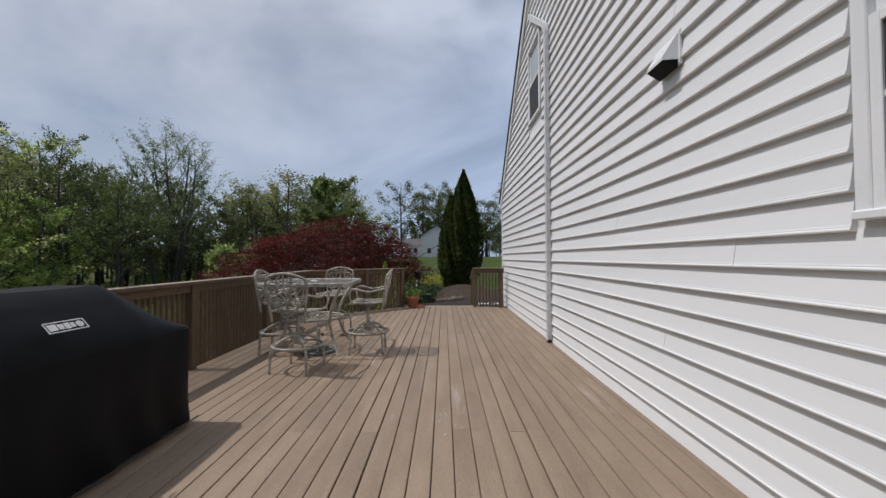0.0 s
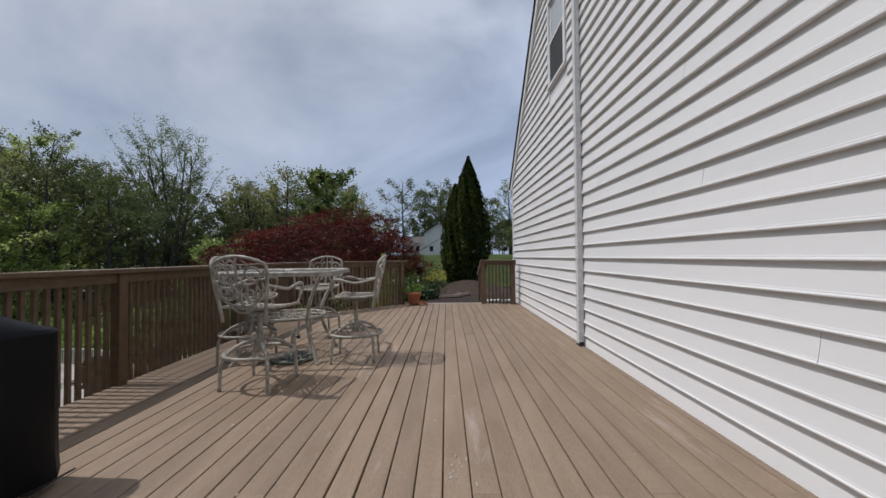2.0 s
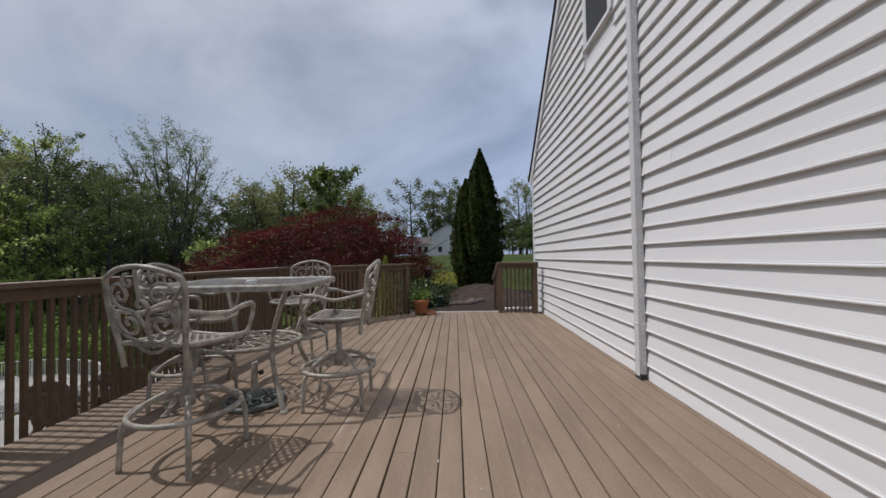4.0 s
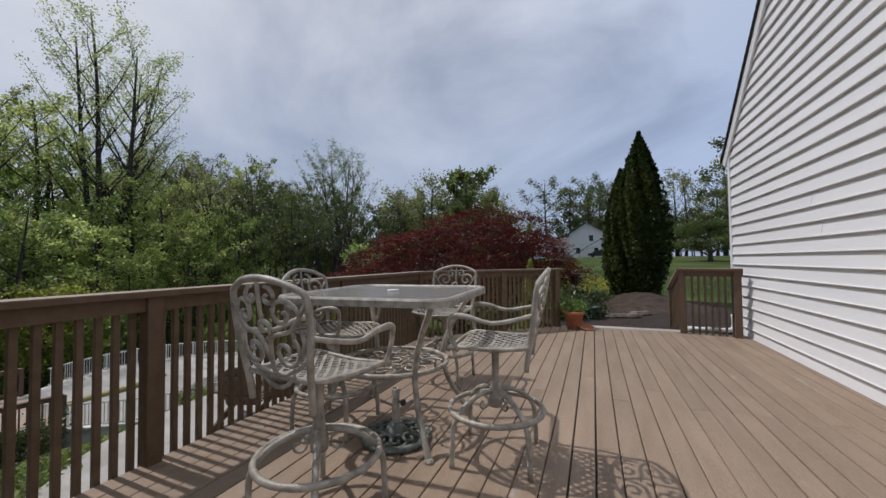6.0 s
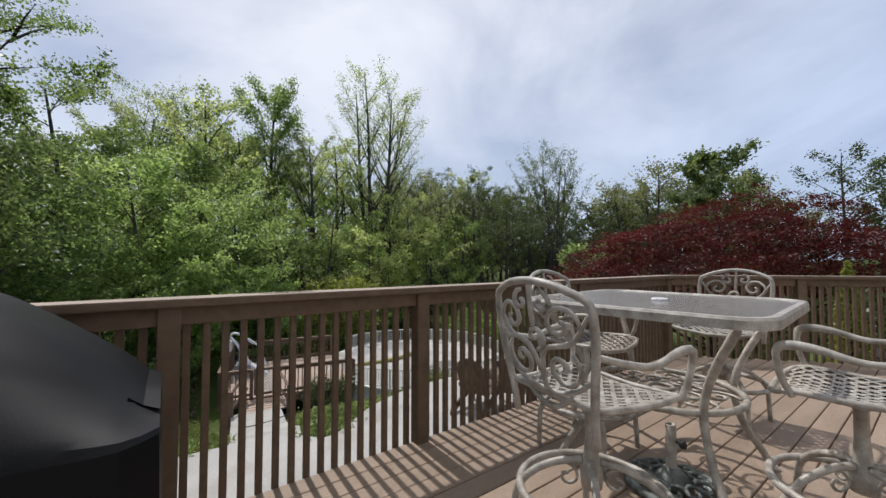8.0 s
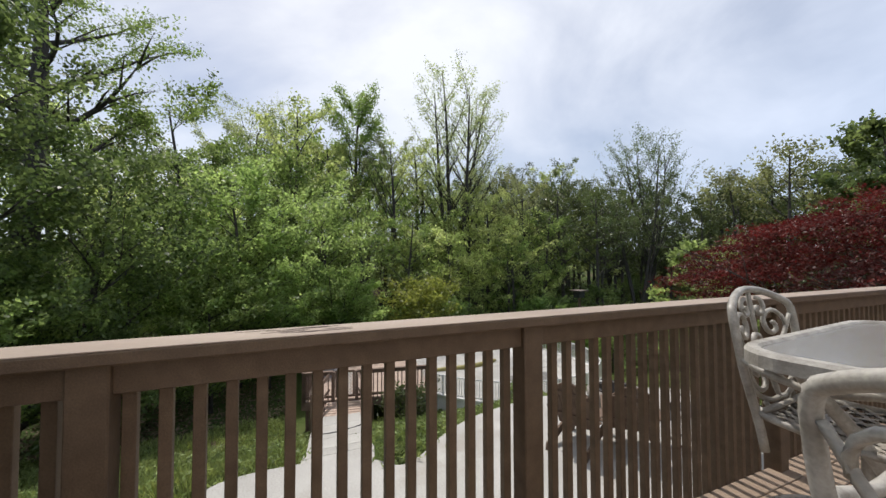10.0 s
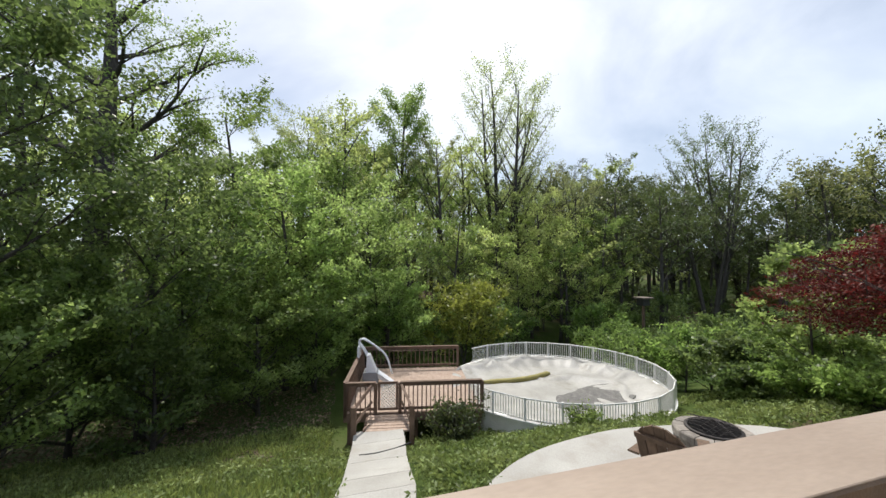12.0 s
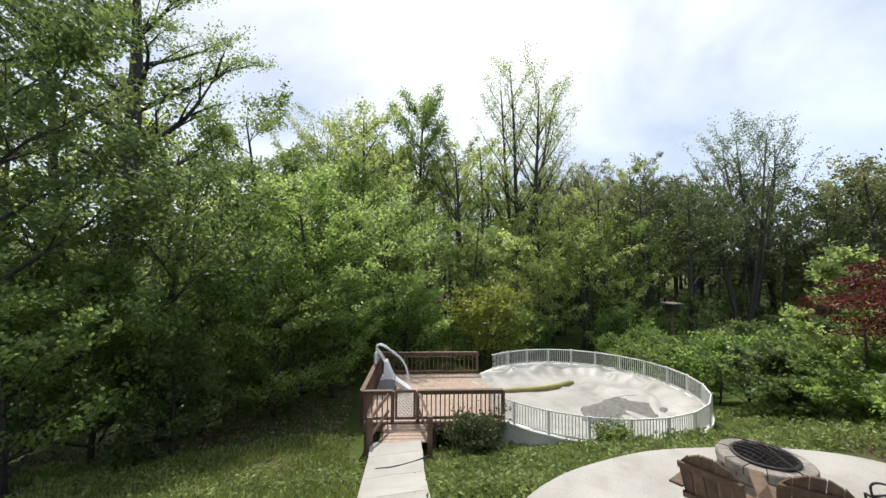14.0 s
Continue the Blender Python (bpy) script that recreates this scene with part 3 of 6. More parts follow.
gutter = thing("gutter", "white metal eave gutter with a downpipe at the house corner", "gutter", kind="structure")
prof = [(0, 0), (0.0, -0.11), (0.07, -0.12), (0.11, -0.05), (0.12, 0.0), (0.108, 0.0), (0.1, -0.045), (0.066, -0.108), (0.01, -0.1), (0.01, 0)]
part("trough", Shape().extrude([(x, z_) for x, z_ in prof], -0.05, 7.2), M_TRIM, gutter, at=pose(WALL_X - 0.03, RAKE_Y + 0.162, RAKE_Z - 0.02) @ pose(0, 0, 0, 0, 0, -90) @ Matrix.Scale(-1, 4, (1, 0, 0)))
part("outlet_pipe", Shape().tube([(1.80, RAKE_Y + 0.22, RAKE_Z - 0.1), (1.80, RAKE_Y + 0.2, RAKE_Z - 0.24), (1.78, WALL_END + 0.09, RAKE_Z - 0.5), (1.78, WALL_END + 0.07, RAKE_Z - 0.62), (1.78, WALL_END + 0.07, -0.1)], 0.042, 8), M_SPOUT, gutter, smooth=True)

# downspout on the wall, squared metal pipe with an elbow at the top
spout = thing("downspout", "white ribbed metal downspout on the siding", "downspout", at=pose(WALL_X - 0.055, 5.92, 0))
bw, bd = 0.042, 0.032
prof = []
for k in range(24):
    t = 2 * math.pi * k / 24
    q = max(abs(math.cos(t)), abs(math.sin(t)))
    rib = 1.0 - 0.07 * (k % 3 == 1)
    prof.append((bd * math.cos(t) / q * rib, bw * math.sin(t) / q * rib))
s = Shape()
stations = [(0, 0.03), (0, 2.4), (0, 4.86), (0.05, 4.98), (0.16, 5.09), (0.75, 5.55), (1.1, 5.83)]
vs, fs, n = [], [], len(prof)
for k, (yy, zz) in enumerate(stations):
    tilt = 0 if k < 2 else (0.25, 0.6, 0.85, 0.9, 0.9)[k - 2]
    vs += [(px, yy + py * math.cos(tilt), zz - py * math.sin(tilt) * 1.0) for px, py in prof]
for k in range(len(stations) - 1):
    fs += [(k * n + j, k * n + (j + 1) % n, (k + 1) * n + (j + 1) % n, (k + 1) * n + j) for j in range(n)]
part("pipe", s.add(vs, fs), M_SPOUT, spout)
# solid dark block paints the shade of the pipe's open end
part("outlet", Shape().cbox(-0.03, -0.06, 0.0, 0.03, 0.045, 0.05, 0.004), M_DARKSEAM, spout, "dark block for the shade in the open outlet")
for zz in (0.5, 2.6, 4.5):
    part("strap", Shape().cbox(-0.035, -0.047, zz, 0.05, 0.047, zz + 0.025, 0.003), M_SPOUT, spout)

# hood of the wall vent
vent = thing("wall_vent", "white plastic vent hood with a dark open mouth", "vent", at=pose(WALL_X - 0.02, 2.83, 2.69) @ Matrix.Scale(0.76, 4))
part("flange", Shape().cbox(-0.012, -0.17, -0.05, 0.012, 0.17, 0.27, 0.004), M_TRIM, vent)
s = Shape()
s.add([(-0.012, -0.15, 0.25), (-0.012, 0.15, 0.25), (-0.15, 0.13, 0.03), (-0.15, -0.13, 0.03), (-0.012, -0.15, -0.0), (-0.012, 0.15, -0.0), (-0.15, 0.13, 0.0), (-0.15, -0.13, 0.0)],
      [(0, 1, 2, 3), (0, 3, 7, 4), (1, 5, 6, 2), (3, 2, 6, 7)])
hood = part("hood", s, M_TRIM, vent)
m = hood.modifiers.new("thickness", "SOLIDIFY")
m.thickness = 0.006
# black solid in the hood's mouth paints the shade inside it
part("flap", Shape().add([(-0.149, -0.128, 0.02), (-0.149, 0.128, 0.02), (-0.149, 0.128, -0.004), (-0.149, -0.128, -0.004), (-0.014, -0.14, 0.02), (-0.014, 0.14, 0.02), (-0.014, 0.14, -0.075), (-0.014, -0.14, -0.075)], [(0, 1, 2, 3), (7, 6, 5, 4), (0, 4, 5, 1), (3, 2, 6, 7), (0, 3, 7, 4), (1, 5, 6, 2)]), M_COVER, vent, "black block filling the shaded mouth")


def window(name, y0, y1, z0, z1, label, upper):
    """A double-hung window seen from the deck: casing, sill, two sashes with panes, an insect screen below."""
    w = thing(name, label, "window", kind="structure")
    x, t = WALL_X - 0.03, 0.07
    part("casing_side", Shape().cbox(x, y0 - 0.06, z0 - 0.03, WALL_X + 0.03, y0, z1 + 0.075, 0.005), M_TRIM, w)
    part("casing_side", Shape().cbox(x, y1, z0 - 0.03, WALL_X + 0.03, y1 + 0.06, z1 + 0.075, 0.005), M_TRIM, w)
    part("casing_head", Shape().cbox(x - 0.002, y0, z1, WALL_X + 0.03, y1, z1 + 0.075, 0.005), M_TRIM, w)
    part("window_sill", Shape().cbox(x - 0.012, y0 - 0.06, z0 - 0.04, WALL_X + 0.05, y1 + 0.06, z0 - 0.001, 0.006), M_TRIM, w)
    zm = (z0 + z1) / 2
    for nm, a, b, xo, pane in (("lower_sash", z0, zm + 0.02, -0.024, M_SCREEN), ("upper_sash", zm - 0.02, z1, 0.008, upper)):
        s = Shape()
        e = 0.042
        s.cbox(WALL_X + xo, y0, a, WALL_X + xo + 0.03, y0 + e, b, 0.003).cbox(WALL_X + xo, y1 - e, a, WALL_X + xo + 0.03, y1, b, 0.003)
        s.cbox(WALL_X + xo, y0 + e, a, WALL_X + xo + 0.03, y1 - e, a + e, 0.003).cbox(WALL_X + xo, y0 + e, b - e, WALL_X + xo + 0.03, y1 - e, b, 0.003)
        sash = part(nm, s, M_TRIM, w)
        part("pane", Shape().box(WALL_X + xo + 0.012, y0 + e, a + e, WALL_X + xo + 0.02, y1 - e, b - e), pane, sash)
    return w


window("window_1", *OPENINGS[0], "white double-hung window with dark panes in the siding", M_PANE)
window("window_2", *OPENINGS[1], "white double-hung gable window with a dark lower screen", M_BLIND)
latch = thing("window_tag", "small white sticker bar behind the dark pane", "sticker", at=pose(WALL_X - 0.0125, 1.51, 1.92))
part("sticker", Shape().cbox(-0.002, -0.05, -0.012, 0.0, 0.05, 0.012, 0.001), M_TRIM, latch)


# ---------------------------------------------------------------- patio furniture on the deck
def spiral(c, r, turns, a0, sign=1, n=18, shrink=0.12):
    """A flat scroll in (u, w): from its rim inwards."""
    out = []
    for i in range(n + 1):
        t = i / n
        rr = r * (1 - (1 - shrink) * t)
        a = radians(a0) + sign * turns * 2 * math.pi * t
        out.append((c[0] + rr * math.cos(a), c[1] + rr * math.sin(a)))
    return out


def bend(points, n=6):
    """A smooth line through the points (Catmull-Rom)."""
    p = [Vector(q) for q in points]
    p = [2 * p[0] - p[1]] + p + [2 * p[-1] - p[-2]]
    out = []
    for i in range(1, len(p) - 2):
        for k in range(n):
            t = k / n
            out.append(0.5 * (2 * p[i] + (p[i + 1] - p[i - 1]) * t + (2 * p[i - 1] - 5 * p[i] + 4 * p[i + 1] - p[i + 2]) * t * t
                              + (3 * p[i] - 3 * p[i + 1] + p[i + 2] - p[i - 1]) * t ** 3))
    return out + [p[-2]]


def bar_chair(at):
    """A cast swivel bar stool that faces local +y."""
    ch = thing("bar_stool", "weathered grey-beige cast metal swivel bar stool with scrollwork back", "bar stool", at=at, group="bar stools round the table")
    seat_z, ring_z, ring_r = 0.68, 0.29, 0.285
    for k in range(4):
        a = radians(45 + 90 * k)
        c, s_ = math.cos(a), math.sin(a)
        pts = bend([(0.03 * c, 0.03 * s_, 0.40), (0.12 * c, 0.12 * s_, 0.385), (0.22 * c, 0.22 * s_, 0.335), (0.295 * c, 0.295 * s_, 0.25), (0.31 * c, 0.31 * s_, 0.12), (0.315 * c, 0.315 * s_, 0.0)], 5)
        part("leg", Shape().tube(pts, 0.0155, 8), M_ALU, ch, smooth=True)
        scroll = [(0.035 + u, w) for u, w in spiral((0.06, 0.33), 0.05, 1.1, 90, 1, 14)]
        part("leg_scroll", Shape().tube([(u * c, u * s_, w) for u, w in scroll], 0.007, 5), M_ALU, ch, smooth=True)
    part("footrest_ring", Shape().tube([(ring_r * math.cos(2 * math.pi * i / 40), ring_r * math.sin(2 * math.pi * i / 40), ring_z) for i in range(40)], 0.0165, 8, True), M_ALU, ch, "pale worn ring footrest", smooth=True)
    part("column", Shape().lathe([(0.04, 0.30), (0.044, 0.36), (0.03, 0.42), (0.023, 0.5), (0.023, 0.62), (0.06, 0.64), (0.13, 0.655)], 16), M_ALU, ch, smooth=True)

    def dish(x, y):
        return seat_z + 0.02 * ((x / 0.22) ** 2) + (0.012 * ((y - 0.02) / 0.2) ** 2) - 0.03 * max(0, (y - 0.14) / 0.1) ** 2

    def half(y):
        return 0.215 + 0.04 * smoothstep(-0.22, 0.1, y)

    lat = Shape()
    step = 0.056
    for sgn in (1, -1):
        for k in range(-10, 11):
            pts = []
            for i in range(27):
                y = -0.215 + 0.44 * i / 26
                x = k * step + sgn * (y * 0.85)
                if abs(x) < half(y):
                    pts.append((x, y, dish(x, y)))
            if len(pts) < 2:
                continue
            for p, q in zip(pts, pts[1:]):
                d = Vector((q[0] - p[0], q[1] - p[1], 0)).normalized() * 0.0085
                w = Vector((-d.y, d.x, 0))
                vs = [Vector(p) + w, Vector(p) - w, Vector(q) - w, Vector(q) + w]
                lat.add(vs + [v - Vector((0, 0, 0.009)) for v in vs], [(0, 1, 2, 3), (7, 6, 5, 4), (0, 4, 5, 1), (2, 6, 7, 3)])
    part("seat", lat, M_ALU, ch, "pierced lattice seat")
    rim = [(half(-0.22 + 0.44 * i / 10), -0.22 + 0.44 * i / 10) for i in range(11)]
    rim = rim + [(x, y + 0.012) for x, y in [(0.18, 0.232), (0.0, 0.245), (-0.18, 0.232)]] + [(-x, y) for x, y in rim[::-1]]
    part("seat_rim", Shape().tube([(x, y, dish(x, min(y, 0.22)) - 0.006) for x, y in rim], 0.013, 6, True), M_ALU, ch, smooth=True)

    def on_back(u, w):
        """The back leans away; u across it, w up it from the seat."""
        u *= 0.98 + 0.1 * smoothstep(0.0, 0.35, w)
        return (u, -0.215 - 0.13 * w - 0.05 * (1 - (u / 0.265) ** 2) * smoothstep(0.0, 0.4, w), seat_z - 0.05 + w)

    frame_pts = [(-0.205, -0.05), (-0.215, 0.12), (-0.228, 0.30), (-0.225, 0.425)] + [(-0.19, 0.462), (-0.1, 0.497), (0, 0.51), (0.1, 0.497), (0.19, 0.462)] + [(0.225, 0.425), (0.228, 0.30), (0.215, 0.12), (0.205, -0.05)]
    part("back_frame", Shape().tube([on_back(v.x, v.y) for v in bend([Vector((u, w, 0)) for u, w in frame_pts], 4)], 0.015, 7), M_ALU, ch, smooth=True)
    curls = [spiral((-0.115, 0.36), 0.075, 1.25, 200, -1), spiral((0.115, 0.36), 0.075, 1.25, -20, 1), spiral((-0.10, 0.20), 0.08, 1.3, 130, 1), spiral((0.10, 0.20), 0.08, 1.3, 50, -1),
             spiral((-0.05, 0.43), 0.045, 1.0, 80, 1, 12), spiral((0.05, 0.43), 0.045, 1.0, 100, -1, 12), spiral((0.0, 0.30), 0.052, 1.0, 270, 1, 14)]
    curls += [[(-0.215, 0.40), (-0.15, 0.30), (-0.04, 0.26), (0.0, 0.15), (0.0, 0.10)], [(0.215, 0.40), (0.15, 0.30), (0.04, 0.26), (0.0, 0.15), (0.0, 0.10)],
              [(-0.21, 0.18), (-0.15, 0.13), (-0.07, 0.10), (0.0, 0.10), (0.07, 0.10), (0.15, 0.13), (0.21, 0.18)],
              [(-0.19, 0.30), (-0.20, 0.24), (-0.17, 0.17)], [(0.19, 0.30), (0.20, 0.24), (0.17, 0.17)], [(0, 0.34), (0, 0.42), (0, 0.5)], [(-0.12, 0.10), (-0.06, 0.05), (0.0, 0.035), (0.06, 0.05), (0.12, 0.10)]]
    for c in curls:
        pts = [on_back(u, w) for u, w in c] if len(c) > 10 else bend([on_back(u, w) for u, w in c], 5)
        part("back_scroll", Shape().tube(pts, [0.0085 + 0.002 * math.sin(math.pi * i / (len(pts) - 1)) for i in range(len(pts))], 5), M_ALU, ch, smooth=True)
    for sgn in (-1, 1):
        p0 = Vector(on_back(0.222 * sgn, 0.27))
        pts = bend([p0, (0.28 * sgn, -0.16, 0.875), (0.292 * sgn, -0.03, 0.855), (0.295 * sgn, 0.10, 0.885), (0.292 * sgn, 0.185, 0.885), (0.285 * sgn, 0.21, 0.85), (0.272 * sgn, 0.20, 0.76), (0.255 * sgn, 0.17, 0.685)], 5)
        rad = [0.0125 + 0.006 * math.exp(-((i - len(pts) * 0.52) / 5) ** 2) for i in range(len(pts))]
        part("arm", Shape().tube(pts, rad, 7), M_ALU, ch, smooth=True)
    return ch


TABLE = (-1.86, 5.57)
bar_chair(pose(-1.70, 4.57, 0, 0, 0, -8))
first_chair = bpy.data.objects["bar_stool"]
for x, y, turn in ((-1.04, 5.40, 94), (-1.88, 6.66, 178), (-2.26, 5.42, -86)):
    copy_thing(first_chair, pose(x, y, 0, 0, 0, turn))


def bar_table(x, y):
    tb = thing("bar_table", "weathered cast metal bar table with obscure glass top", "table", at=pose(x, y, 0, 0, 0, 4))
    top, h, r = 0.985, 0.61, 0.17
    out, inn = [], []
    for k, (sx, sy) in enumerate(((1, 1), (-1, 1), (-1, -1), (1, -1))):
        for px, py in arc((0, 0), 1, 90 * k, 90 * k + 90, 6):
            out.append((sx * (h - r) + r * px, sy * (h - r) + r * py))
            inn.append((sx * (h - r) + (r - 0.045) * px, sy * (h - r) + (r - 0.045) * py))
    n = len(out)
    prof = [(0, -0.05), (0, -0.012), (0.2, 0.0), (0.8, 0.0), (1.0, -0.008), (1.0, -0.04)]
    vs, fs = [], []
    for t, dz in prof:
        vs += [(o[0] * (1 - t) + i[0] * t, o[1] * (1 - t) + i[1] * t, top + dz) for o, i in zip(out, inn)]
    for k in range(len(prof)):
        q = (k + 1) % len(prof)
        fs += [(k * n + j, q * n + j, q * n + (j + 1) % n, k * n + (j + 1) % n) for j in range(n)]
    part("top_frame", Shape().add(vs, fs), M_ALU, tb, "pale metal edge band")
    part("glass_top", Shape().prism(inn, top - 0.016, top - 0.009), M_GLASSTOP, tb, "grey obscure glass panel").visible_shadow = False
    part("hole_ring", Shape().lathe([(0.028, -0.012), (0.045, -0.012), (0.045, 0.003), (0.03, 0.006), (0.028, 0.003)], 20, Matrix.Translation((0, 0, top)), cap=False), M_WHITE, tb, "white umbrella hole ring", smooth=True)
    for k in range(4):
        a = radians(45 + 90 * k)
        c, s_ = math.cos(a), math.sin(a)
        pts = bend([(rr * c, rr * s_, zz) for rr, zz in ((0.62, 0.945), (0.66, 0.92), (0.62, 0.86), (0.53, 0.74), (0.44, 0.58), (0.41, 0.44), (0.46, 0.26), (0.55, 0.12), (0.62, 0.0))], 5)
        part("leg", Shape().tube(pts, 0.02, 8), M_ALU, tb, smooth=True)
        part("foot", Shape().lathe([(0.028, 0.0), (0.03, 0.012), (0.018, 0.025)], 10, Matrix.Translation((0.62 * c, 0.62 * s_, 0))), M_ALU, tb)
        part("bracket", Shape().tube([(0.62 * c, 0.62 * s_, 0.945), (0.3 * c, 0.3 * s_, 0.95), (0, 0, 0.95)], 0.012, 6), M_ALU, tb)
    sz, sr = 0.46, 0.40
    part("shelf_rim", Shape().tube([(sr * math.cos(2 * math.pi * i / 40), sr * math.sin(2 * math.pi * i / 40), sz) for i in range(40)], 0.018, 7, True), M_ALU, tb, "round lower shelf rim", smooth=True)
    for k in range(8):
        turn = Matrix.Rotation(radians(45 * k), 4, "Z")
        c1 = [(u, w, sz) for u, w in spiral((0.27, 0.05), 0.10, 1.3, 20, 1, 18)]
        c2 = [(u, w, sz) for u, w in spiral((0.17, -0.05), 0.075, 1.2, 200, -1, 16)]
        part("shelf_scroll", Shape().tube(c1, 0.0085, 5, m=turn).tube(c2, 0.0085, 5, m=turn), M_ALU, tb, smooth=True)
    part("shelf_hub", Shape().tube([(0.06 * math.cos(2 * math.pi * i / 20), 0.06 * math.sin(2 * math.pi * i / 20), sz) for i in range(20)], 0.012, 6, True), M_ALU, tb, smooth=True)
    return tb


bar_table(*TABLE)

stand = thing("umbrella_stand", "dark verdigris cast iron umbrella stand with a short pole", "umbrella stand", at=pose(TABLE[0] + 0.13, TABLE[1] - 0.2, 0))
s = Shape()
for k in range(10):
    turn = Matrix.Rotation(radians(36 * k), 4, "Z")
    pts = [(u, w, 0.03 + 0.05 * max(0, 1 - math.hypot(u, w) / 0.24)) for u, w in spiral((0.145, 0.03), 0.075, 1.35, 10, 1, 16)]
    part("scroll", Shape().tube(pts, 0.011, 5, m=turn), M_VERDIGRIS, stand, smooth=True)
part("rim", Shape().tube([(0.215 * math.cos(2 * math.pi * i / 36), 0.215 * math.sin(2 * math.pi * i / 36), 0.022) for i in range(36)], 0.022, 7, True), M_VERDIGRIS, stand, smooth=True)
part("hub", Shape().lathe([(0.09, 0.01), (0.085, 0.05), (0.05, 0.09), (0.032, 0.11)], 16), M_VERDIGRIS, stand, smooth=True)
part("pole", Shape().lathe([(0.026, 0.1), (0.026, 0.33), (0.022, 0.335), (0.022, 0.2)], 14, cap=False), M_ALU, stand, "short grey metal pole", smooth=True)
knob = part("clamp_knob", Shape().tube([(0.026, 0, 0.25), (0.05, -0.01, 0.25)], 0.006, 6).lathe([(0.0, -0.02), (0.018, -0.015), (0.02, 0.0), (0.016, 0.018), (0.0, 0.022)], 10, Matrix.Translation((0.062, -0.012, 0.25))), M_BLACKIRON, stand, "black clamp knob", smooth=True)


def grill(x0, x1, y0, y1):
    """A covered grill: a fabric cover, loose over a lid hump and two side shelves."""
    g = thing("covered_grill", "black fabric cover over a large grill standing on the deck", "grill", at=pose(0, 0, 0))
    ny, ring = 46, 60
    vs, fs = [], []
    rr = random.Random(3)
    for j in range(ny + 1):
        t = j / ny
        y = y0 + (y1 - y0) * t
        hump = min(1.0, max(0.0, (t - 0.05) / 0.15), max(0.0, (0.985 - t) / 0.26))
        hump = hump * (1.3 - 0.3 * hump)
        top = 0.80 + 0.33 * hump
        inset = 0.07 * (1 - min(1, min(t, 1 - t) / 0.06)) ** 2
        for i in range(ring):
            # an outline over the cover from the front hem over the top to the back hem
            q = i / (ring - 1)
            if q < 0.36:
                z = 0.05 + (0.77 - 0.05) * q / 0.36
                x = x1
            elif q < 0.68:
                p = (q - 0.36) / 0.32
                z = 0.77 + (top - 0.77) * min(1.0, p * 1.5) ** 0.85
                x = x1 + (x0 - x1) * p * (0.55 + 0.45 * p)
            else:
                p = (q - 0.68) / 0.32
                z = top - (top - 0.05) * p ** 1.15
                x = x0
            flare = 0.02 * (1 - z / 0.9)
            fold = 0.012 * math.sin(y * 19 + 2.1 * math.sin(z * 4)) * max(0, 1 - z / 0.85) + 0.01 * noise.noise((y * 3, z * 2.5, i * 0.02)) * (1 if z < top - 0.02 else 0.4)
            sign = 1 if q < 0.5 else -1
            vs.append((x + sign * (flare + fold - inset), y + (0.02 * (0.9 - z) * (1 if t > 0.5 else -1) if (j in (0, ny)) else 0), z + 0.012 * noise.noise((x * 4, y * 4, 7.7))))
    for j in range(ny):
        for i in range(ring - 1):
            fs.append((j * ring + i, j * ring + i + 1, (j + 1) * ring + i + 1, (j + 1) * ring + i))
    for j in (0, ny):
        row = [j * ring + i for i in range(ring)]
        fs.append(tuple(row if j else row[::-1]))
    cover = part("cover", Shape().add(vs, fs), M_COVER, g, smooth=True)
    cover.data.set_sharp_from_angle(angle=radians(19))
    emblem = part("emblem", Shape().box(0, -0.125, -0.04, 0.003, 0.125, -0.034).box(0, -0.125, 0.034, 0.003, 0.125, 0.04).box(0, -0.125, -0.034, 0.003, -0.119, 0.034).box(0, 0.119, -0.034, 0.003, 0.125, 0.034), M_WHITE, g, "white printed emblem", at=pose(x1 - 0.045, (y0 + y1) / 2 - 0.15, 0.945, 0, -42, 0) @ Matrix.Scale(0.86, 4))
    for yy, ww, hh in ((-0.085, 0.05, 0.024), (-0.035, 0.034, 0.019), (0.005, 0.034, 0.022), (0.04, 0.026, 0.018)):
        part("printed_bar", Shape().cbox(0.0, yy - ww / 2, -hh, 0.003, yy + ww / 2, hh, 0.001), M_WHITE, emblem)
    part("printed_disc", Shape().lathe([(0.0, 0.0), (0.024, 0.0), (0.024, 0.003), (0.0, 0.003)], 16, Matrix.Translation((0, 0.085, 0)) @ Matrix.Rotation(radians(90), 4, "Y")), M_WHITE, emblem)
    part("hem_cord", Shape().tube([(x1 + 0.035, y0 + (y1 - y0) * i / 20, 0.045 + 0.008 * math.sin(i * 1.7)) for i in range(21)], 0.005, 5), M_BLACKIRON, g, "dark cord along the hem")
    for yy in (y0 + 0.15, y1 - 0.15):
        for xx in (x0 + 0.1, x1 - 0.1):
            part("caster", Shape().tube([(xx - 0.015, yy, 0.04), (xx + 0.015, yy, 0.04)], 0.04, 12), M_BLACKIRON, g)
    return g


grill(-2.62, -1.98, 1.5, 3.16)

